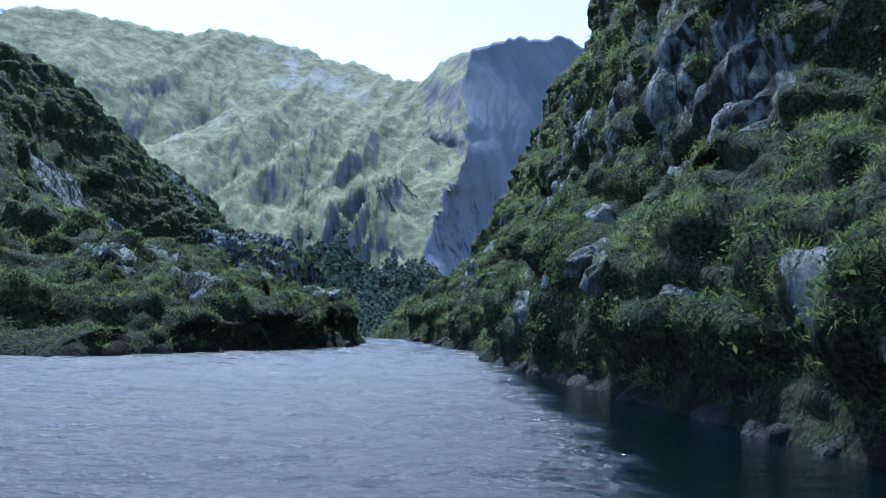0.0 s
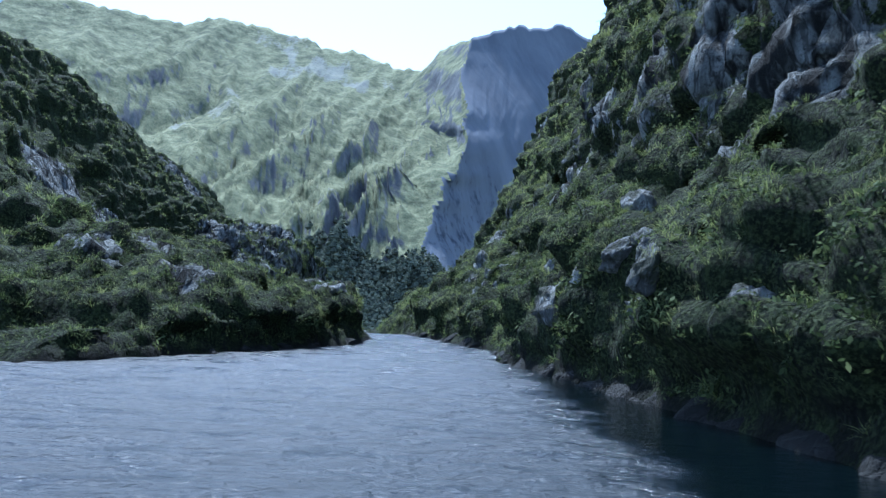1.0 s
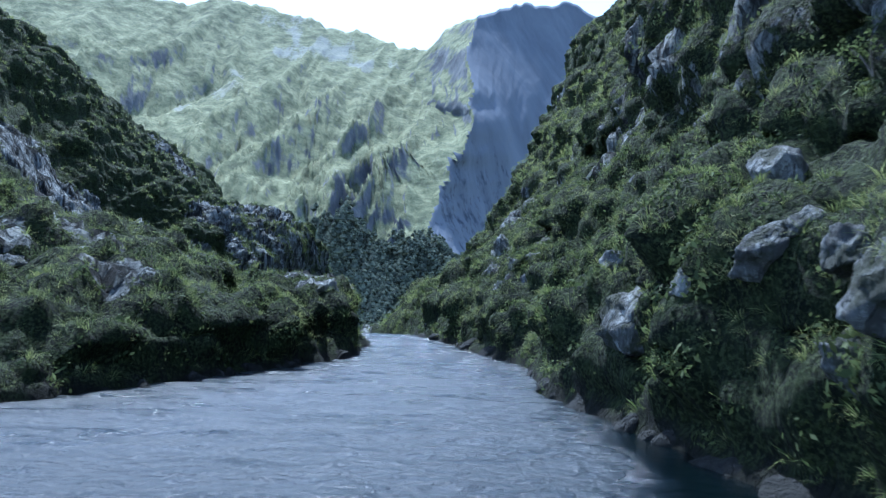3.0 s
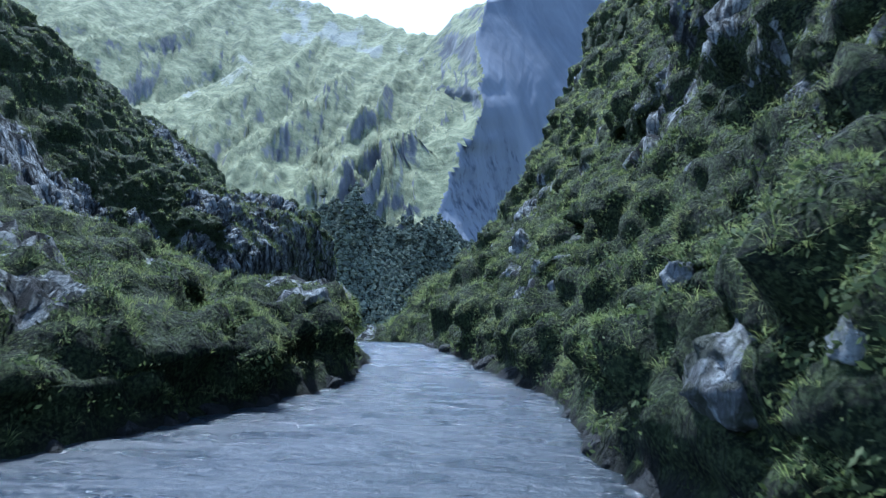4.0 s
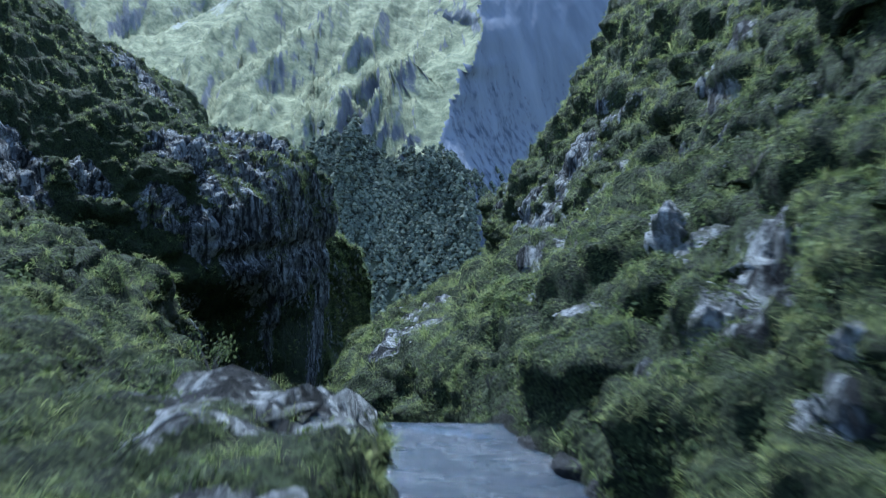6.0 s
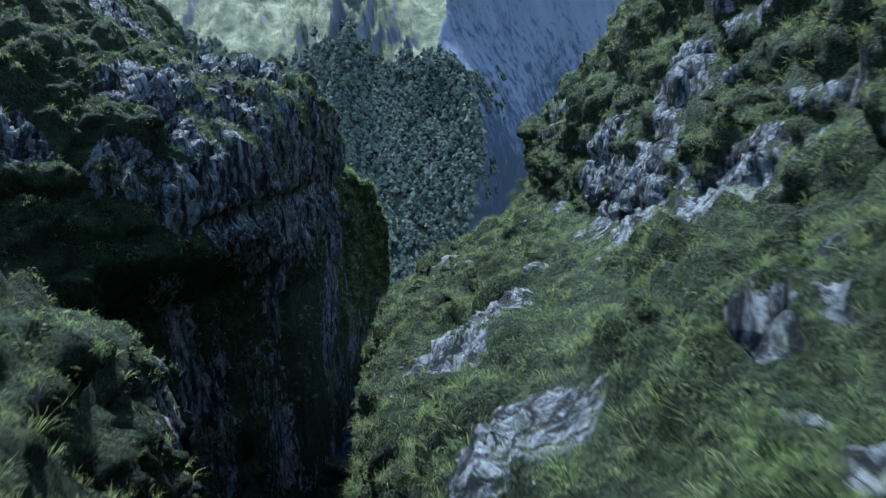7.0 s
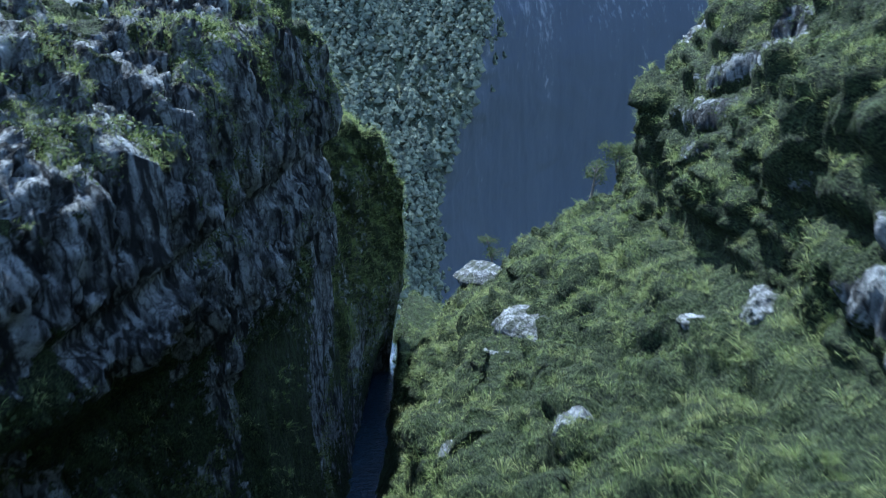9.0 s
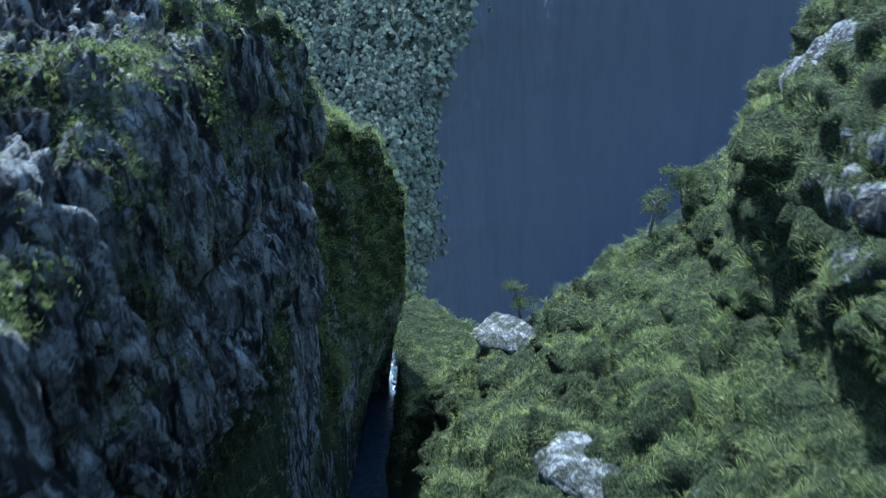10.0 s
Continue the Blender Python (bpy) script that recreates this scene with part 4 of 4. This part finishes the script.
at_, n_ = scatter_on(QL, wood, 6800)
strew("forest", [crown(60 + k) for k in range(6)], at_ - np.array([0, 0, 1.5]), np.tile([0.0, 0.0, 1.0], (len(at_), 1)), rng.uniform(7, 14, len(at_)), FOREST, "mountain beech forest on the far valley side", "forest")


# ---- stones ----
def boulder_mesh(seed, stone, rough=0.26, cuts=12, fineness=4):
    """An angular weathered boulder about two metres across."""
    r = np.random.default_rng(seed)
    bm = bmesh.new()
    bmesh.ops.create_icosphere(bm, subdivisions=fineness, radius=1.0)
    v = np.array([q.co for q in bm.verts])
    for _ in range(cuts):
        n = r.normal(size=3)
        n /= np.linalg.norm(n)
        d = r.uniform(0.55, 0.85)
        over = np.maximum(v @ n - d, 0)
        v -= over[:, None] * n * 0.92
    nn = v / np.linalg.norm(v, axis=1, keepdims=True)
    v += nn * (rough * fbm(v * 1.7 + seed, 4, 0.55, seed, True) + 0.05 * fbm(v * 6.0, 3, 0.6, seed + 3))[:, None]
    for q, c in zip(bm.verts, v):
        q.co = c
    me = bpy.data.meshes.new("boulder")
    bm.to_mesh(me)
    bm.free()
    me.polygons.foreach_set("use_smooth", np.full(len(me.polygons), True))
    me.materials.append(stone)
    return me


BOULDERS = [boulder_mesh(200 + k, STONE) for k in range(7)]
PEBBLES = [boulder_mesh(230 + k, WET, 0.22, 10, 3) for k in range(7)]
flat_land = LAND.reshape(-1, 3)


flat_up = grid_normals(LAND).reshape(-1, 3)


def on_land(x, y, z):
    """The nearest place on the land's surface."""
    d = ((flat_land - np.array([x, y, z])) ** 2).sum(1)
    return Vector(flat_land[int(np.argmin(d))])


def boulder(k, x, y, z, sx, sy, sz, turn, label, group="", sunk=0.4, upright=False):
    """A boulder sunk into the slope and leaning with it."""
    n = int(np.argmin(((flat_land - np.array([x, y, z])) ** 2).sum(1)))
    up = (Vector(flat_up[n]) * 0.7 + Vector((0, 0, 0.5))).normalized()
    if upright:
        up = Vector((0, 0, 1))
    ob = new("boulder", (PEBBLES if "wet" in label or "water" in label or "mossy" in label else BOULDERS)[k % 7])
    place = Vector((x, y, z)) if upright else Vector(flat_land[n]) - Vector(flat_up[n]) * sunk * min(sx, sz)
    lean = up.to_track_quat("Z", "Y") @ Euler((0, 0, radians(turn))).to_quaternion()
    ob.matrix_world = Matrix.LocRotScale(place, lean, Vector((sx, sy, sz)))
    return tagged(ob, label, "boulder", group)


PALE, MOSSY = "pale grey lichen-covered boulder set in tussock grass", "dark wet boulder at the water's edge"
boulder(6, 3.6, 29.2, 1.8, 0.95, 1.1, 0.9, 60, "large pale cracked boulder jutting from the grassy bank", "", 0.3)
boulder(1, 5.1, 21.5, 1.7, 0.28, 0.32, 0.85, 35, "upright pale stone slab in the bank")
boulder(2, 3.4, 44.5, 2.2, 0.6, 0.6, 0.65, 70, "square pale boulder standing out of the grass")
boulder(3, 3.5, 44.3, 3.1, 0.22, 0.2, 0.26, 20, "small white stone above a square boulder")
boulder(1, 4.1, 20.9, 2.7, 0.46, 0.55, 0.42, 30, "pale slanting slab of rock half buried in the bank", "", 0.5)
boulder(3, 4.3, 22.3, 3.1, 0.36, 0.4, 0.34, 100, PALE, "", 0.25)
boulder(6, 3.6, 26.3, 2.7, 0.3, 0.34, 0.28, 10, PALE, "", 0.25)
boulder(5, 4.6, 24.2, 3.6, 0.3, 0.4, 0.25, 210, PALE, "", 0.25)
boulder(4, 3.2, 45.4, 3.8, 0.42, 0.36, 0.34, 130, PALE)
boulder(5, 2.6, 47.0, 3.0, 0.38, 0.4, 0.5, 160, PALE)
boulder(6, 1.4, 50.6, 3.2, 0.6, 0.5, 0.7, 60, PALE)
boulder(0, 5.2, 26.0, 4.4, 0.5, 0.4, 0.55, 200, PALE)
boulder(3, 4.1, 34.5, 3.2, 0.4, 0.45, 0.4, 240, PALE)
boulder(1, -5.3, 42.5, 1.6, 1.0, 1.1, 0.9, 15, "rounded grey outcrop over the stream, half grown with grass", "", 0.15)
boulder(2, -6.6, 45.6, 2.0, 1.4, 1.1, 0.4, 80, "broad pale outcrop on top of the bank")
boulder(4, -7.6, 110.3, -3.8, 0.95, 0.8, 0.8, 40, "pale broken boulder lying on the grassy spur")
boulder(5, -9.0, 122.8, -5.4, 2.1, 1.6, 0.7, 10, "broad pale rock cropping out of the spur", "", 0.5)
boulder(6, -0.5, 112.0, 0.2, 1.3, 1.0, 0.8, 120, "grey ledge of rock in the grass")
boulder(0, -2.6, 113.5, -1.0, 0.7, 0.6, 0.5, 220, PALE)
boulder(2, -12.0, 112.6, -7.0, 1.0, 0.8, 0.6, 300, PALE)
boulder(3, -9.4, 124.6, -5.6, 1.3, 1.0, 0.4, 30, PALE)
boulder(1, -11.0, 138.6, -8.6, 2.2, 1.4, 0.8, 5, "flat pale rock on the crest above the drop")
boulder(5, 2.6, 126.0, 3.6, 1.3, 1.0, 0.9, 70, PALE)
boulder(6, -3.0, 96.0, -1.2, 0.8, 0.7, 0.5, 150, PALE)
boulder(4, -2.7, 50.5, 0.0, 0.6, 0.4, 0.22, 20, "low mossy stone in the stream's outlet")
boulder(1, -1.2, 51.6, 0.1, 0.75, 0.45, 0.3, 15, "flat dark wet rock lip beside the outlet")
boulder(3, -2.0, 53.4, 0.1, 0.6, 0.4, 0.32, 60, "flat dark wet rock lip beside the outlet")
boulder(6, -0.6, 50.2, 0.1, 0.5, 0.35, 0.3, 110, MOSSY)
boulder(2, -3.5, 49.0, 0.1, 0.4, 0.3, 0.4, 200, MOSSY)
boulder(0, 0.6, 45.7, 0.2, 0.5, 0.4, 0.35, 75, MOSSY)
boulder(2, 1.0, 43.6, 0.1, 0.65, 0.45, 0.3, 33, MOSSY)
boulder(3, -0.2, 47.6, 0.1, 0.35, 0.3, 0.28, 140, MOSSY)
boulder(5, -3.6, 40.2, 0.1, 0.4, 0.22, 0.5, 250, "thin slanting slab leaning out of the water")
boulder(0, 3.3, 55.8, 4.3, 0.75, 0.6, 0.7, 20, "grey angular rock standing out of the slope", "", 0.2)
boulder(3, 2.4, 57.3, 4.6, 0.7, 0.55, 0.75, 140, "grey angular rock standing out of the slope", "", 0.2)
boulder(5, 2.7, 55.0, 3.2, 0.8, 0.6, 0.5, 80, "broken grey ledge on the slope above the outlet", "", 0.2)
boulder(1, 0.7, 57.6, 1.5, 1.1, 0.9, 0.7, 30, "broad cracked rock beside the outlet", "", 0.25)
boulder(4, -0.6, 60.0, 1.2, 1.3, 1.0, 0.6, 200, "broad cracked rock beside the outlet", "", 0.3)
boulder(6, 3.8, 47.0, 3.8, 0.5, 0.45, 0.45, 250, PALE, "", 0.15)
boulder(2, 3.2, 39.2, 1.6, 0.75, 0.6, 0.45, 310, "low pale ledge in the bank above the water", "", 0.2)
boulder(0, 4.9, 24.6, 3.2, 0.35, 0.75, 0.4, 160, "pale slanting slab of rock half buried in the bank", "", 0.2)
boulder(5, 5.9, 18.8, 1.4, 0.5, 0.6, 0.5, 15, "grey lichened rock low in the bank", "", 0.25)
boulder(3, -13.0, 35.8, 3.2, 0.9, 0.7, 0.5, 45, "grey rock showing through the grassy shelf", "", 0.25)
boulder(6, -11.6, 33.6, 2.4, 0.7, 0.6, 0.4, 190, "grey rock showing through the grassy shelf", "", 0.25)
boulder(1, -13.6, 40.5, 3.9, 0.8, 0.6, 0.45, 275, "grey rock showing through the grassy shelf", "", 0.25)
boulder(2, -2.6, 115.0, -2.0, 0.8, 0.6, 0.5, 100, PALE, "", 0.3)
boulder(0, -12.2, 119.2, -8.6, 1.0, 0.8, 0.6, 60, PALE, "", 0.3)
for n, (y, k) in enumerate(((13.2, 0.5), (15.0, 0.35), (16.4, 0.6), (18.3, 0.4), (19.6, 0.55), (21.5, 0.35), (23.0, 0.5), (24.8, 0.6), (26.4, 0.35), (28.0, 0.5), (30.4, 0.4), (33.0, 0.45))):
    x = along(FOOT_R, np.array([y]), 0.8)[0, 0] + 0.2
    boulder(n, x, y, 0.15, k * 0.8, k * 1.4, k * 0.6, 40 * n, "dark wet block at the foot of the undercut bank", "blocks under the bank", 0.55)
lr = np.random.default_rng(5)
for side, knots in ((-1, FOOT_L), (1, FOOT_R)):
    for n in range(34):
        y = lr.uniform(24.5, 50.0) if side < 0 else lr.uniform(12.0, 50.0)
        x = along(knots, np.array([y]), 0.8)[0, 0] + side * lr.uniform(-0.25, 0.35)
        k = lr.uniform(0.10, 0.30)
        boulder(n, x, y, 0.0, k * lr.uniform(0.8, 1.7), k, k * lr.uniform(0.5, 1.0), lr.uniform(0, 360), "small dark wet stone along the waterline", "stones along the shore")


# ---- small trees on the crest ----
def tube(bm, path, radii, sides=6):
    rings = []
    for n, (c, r) in enumerate(zip(path, radii)):
        way = (Vector(path[min(n + 1, len(path) - 1)]) - Vector(path[max(n - 1, 0)])).normalized()
        a = way.orthogonal().normalized()
        b = way.cross(a)
        rings.append([bm.verts.new(Vector(c) + (a * math.cos(6.283 * k / sides) + b * math.sin(6.283 * k / sides)) * r) for k in range(sides)])
    for p, q in zip(rings[:-1], rings[1:]):
        for k in range(sides):
            bm.faces.new((p[k], p[(k + 1) % sides], q[(k + 1) % sides], q[k]))


def part(name, bm, material, parent, label=""):
    me = bpy.data.meshes.new(name)
    bm.to_mesh(me)
    bm.free()
    me.materials.append(material)
    ob = new(name, me)
    ob.parent = parent
    if label:
        tagged(ob, label)
    return ob


def make_bark():
    m, t, p = shader("grey_bark")
    n = noise_of(t, 14, 5, 0.6, (1, 1, 0.3))
    finish(t, p, ramp(t, n, [(0.3, (0.06, 0.05, 0.04)), (0.7, (0.20, 0.18, 0.15))]), n, 0.6, 0.02)
    return m


BARK = make_bark()


def small_tree(x, y, z, height, spread, seed, label):
    r = random.Random(seed)
    root = new("tree")
    root.location = on_land(x, y, z) - Vector((0, 0, 0.15))
    wood = bmesh.new()
    top = Vector((r.uniform(-0.2, 0.2) * height, r.uniform(-0.1, 0.1) * height, height))
    stem = [top * k + Vector((0.06 * math.sin(5 * k) * height, 0, 0)) * (k * (1 - k)) for k in (0, 0.25, 0.5, 0.75, 1)]
    tube(wood, stem, [0.045 * height * (1 - 0.85 * k) for k in (0, 0.25, 0.5, 0.75, 1)])
    tips = [stem[-1]]
    for n in range(9):
        k = r.uniform(0.25, 0.95)
        base = top * k
        a = r.uniform(0, 6.283)
        end = base + Vector((math.cos(a), math.sin(a), r.uniform(0.1, 0.6))) * spread * r.uniform(0.5, 1.0) * (1.15 - 0.5 * k)
        tube(wood, [base, (base + end) / 2 + Vector((0, 0, 0.04)), end], [0.018 * height, 0.012 * height, 0.004 * height], 5)
        tips += [end, (base + end * 2) / 3]
    part("trunk", wood, BARK, root)
    leafy = bmesh.new()
    for tip in tips:
        for _ in range(60):
            c = tip + Vector((r.gauss(0, 1), r.gauss(0, 1), r.gauss(0, 0.7))) * 0.16 * spread
            a = Vector((r.gauss(0, 1), r.gauss(0, 1), r.gauss(0, 1))).normalized()
            b = a.orthogonal().normalized()
            k = 0.045 * spread * r.uniform(0.7, 1.4)
            q = [leafy.verts.new(c + o) for o in (-a * k, b * k * 0.6, a * k, -b * k * 0.6)]
            leafy.faces.new(q)
    part("crown", leafy, LEAF, root, "loose crown of small olive-green leaves")
    return tagged(root, label, "tree")


small_tree(-10.6, 141.5, -8.6, 2.6, 1.1, 1, "small leafy mountain tree on the edge of the drop")
small_tree(-3.6, 141.8, -2.6, 2.6, 1.2, 2, "slender open-crowned tree on the spur's crest")
small_tree(-2.8, 142.2, -2.0, 1.8, 1.3, 3, "bushy low tree on the spur's crest")
small_tree(-1.6, 142.0, -0.9, 1.5, 1.0, 4, "bushy low tree on the spur's crest")


# ---- single shrubs that stand out of the grass ----
def shrub(seed, height, spread):
    r = random.Random(seed)
    root = new("shrub")
    wood = bmesh.new()
    tips = []
    for n in range(7):
        a = r.uniform(0, 6.283)
        end = Vector((math.cos(a) * spread * r.uniform(0.3, 0.8), math.sin(a) * spread * r.uniform(0.3, 0.8), height * r.uniform(0.5, 0.9)))
        tube(wood, [Vector((0, 0, -0.1)), end * 0.5 + Vector((0, 0, 0.05)), end], [0.02, 0.014, 0.005], 5)
        tips.append(end)
    part("woody_base", wood, BARK, root)
    leafy = bmesh.new()
    for tip in tips:
        for _ in range(38):
            c = tip + Vector((r.gauss(0, 1), r.gauss(0, 1), r.gauss(0, 0.8))) * 0.2 * spread
            a = Vector((r.gauss(0, 1), r.gauss(0, 1), r.gauss(0.4, 0.6))).normalized()
            b = a.orthogonal().normalized()
            k = 0.06 * spread * r.uniform(0.7, 1.4)
            leafy.faces.new([leafy.verts.new(c + o) for o in (-a * k, b * k * 0.55, a * k, -b * k * 0.55)])
    part("foliage", leafy, LEAF, root)
    return tagged(root, "rounded dark green alpine shrub growing from the bank", "shrub", "shrubs on the banks")


KINDS = [shrub(300 + k, h, w) for k, (h, w) in enumerate(((0.6, 0.5), (0.8, 0.7), (0.5, 0.6)))]
SPOTS = [(-10, 40, 2.5), (-8.5, 36, 2), (-11, 34, 2), (-7, 49, 2.6), (-13, 46, 3), (4.5, 36, 3.5), (4.2, 40, 3), (5.6, 31, 5), (5.4, 44, 6), (1.6, 49, 1.8), (2.6, 40.5, 1.4), (6.4, 26, 6), (-4.2, 57, 1), (-16, 70, 2), (-17, 73, 1.5), (-15, 66, 2.5), (3.4, 55, 6), (0, 60, 4), (-21, 57, 5), (-18, 50, 4)]
for n, spot in enumerate(SPOTS):
    m = Matrix.Translation(on_land(*spot)) @ pose(0, 0, 0, 0, 0, 47 * n)
    if n < 3:
        KINDS[n].matrix_world = m
    else:
        copy_thing(KINDS[n % 3], m)


# ---- spiky rosettes beside the outlet ----
def speargrass(seed):
    """A rosette of stiff, tapering, slightly folded leaves."""
    r = random.Random(seed)
    bm = bmesh.new()
    for n in range(34):
        a, tilt, length = r.uniform(0, 6.283), r.uniform(0.15, 1.25), r.uniform(0.35, 0.6)
        way = Vector((math.cos(a) * math.sin(tilt), math.sin(a) * math.sin(tilt), math.cos(tilt)))
        side = Vector((-math.sin(a), math.cos(a), 0)) * 0.016
        fold = way.cross(side).normalized() * 0.006
        mid, tip = way * length * 0.5, way * length - Vector((0, 0, 0.05 * length))
        q = [bm.verts.new(c) for c in (side * 0.6, fold * -1, side * -0.6, mid + side, mid - fold, mid - side, tip)]
        for f in ((0, 1, 4, 3), (1, 2, 5, 4), (3, 4, 6), (4, 5, 6)):
            bm.faces.new([q[k] for k in f])
    me = bpy.data.meshes.new("speargrass")
    bm.to_mesh(me)
    bm.free()
    me.materials.append(TUSSOCK)
    return tagged(new("speargrass", me), "spiky green rosette of stiff speargrass on the bank", "plant", "rosettes by the outlet")


ROSETTE = speargrass(71)
for n, spot in enumerate(((-4.6, 46.4, 1.9), (-4.2, 47.2, 1.7), (-5.0, 47.6, 1.9), (-10.6, 38.2, 2.2), (-11.2, 39.0, 2.4), (-4.0, 45.4, 1.7))):
    m = Matrix.Translation(on_land(*spot)) @ pose(0, 0, 0, 0, 0, 61 * n) @ Matrix.Scale(0.8 + 0.12 * (n % 4), 4)
    if n == 0:
        ROSETTE.matrix_world = m
    else:
        copy_thing(ROSETTE, m)
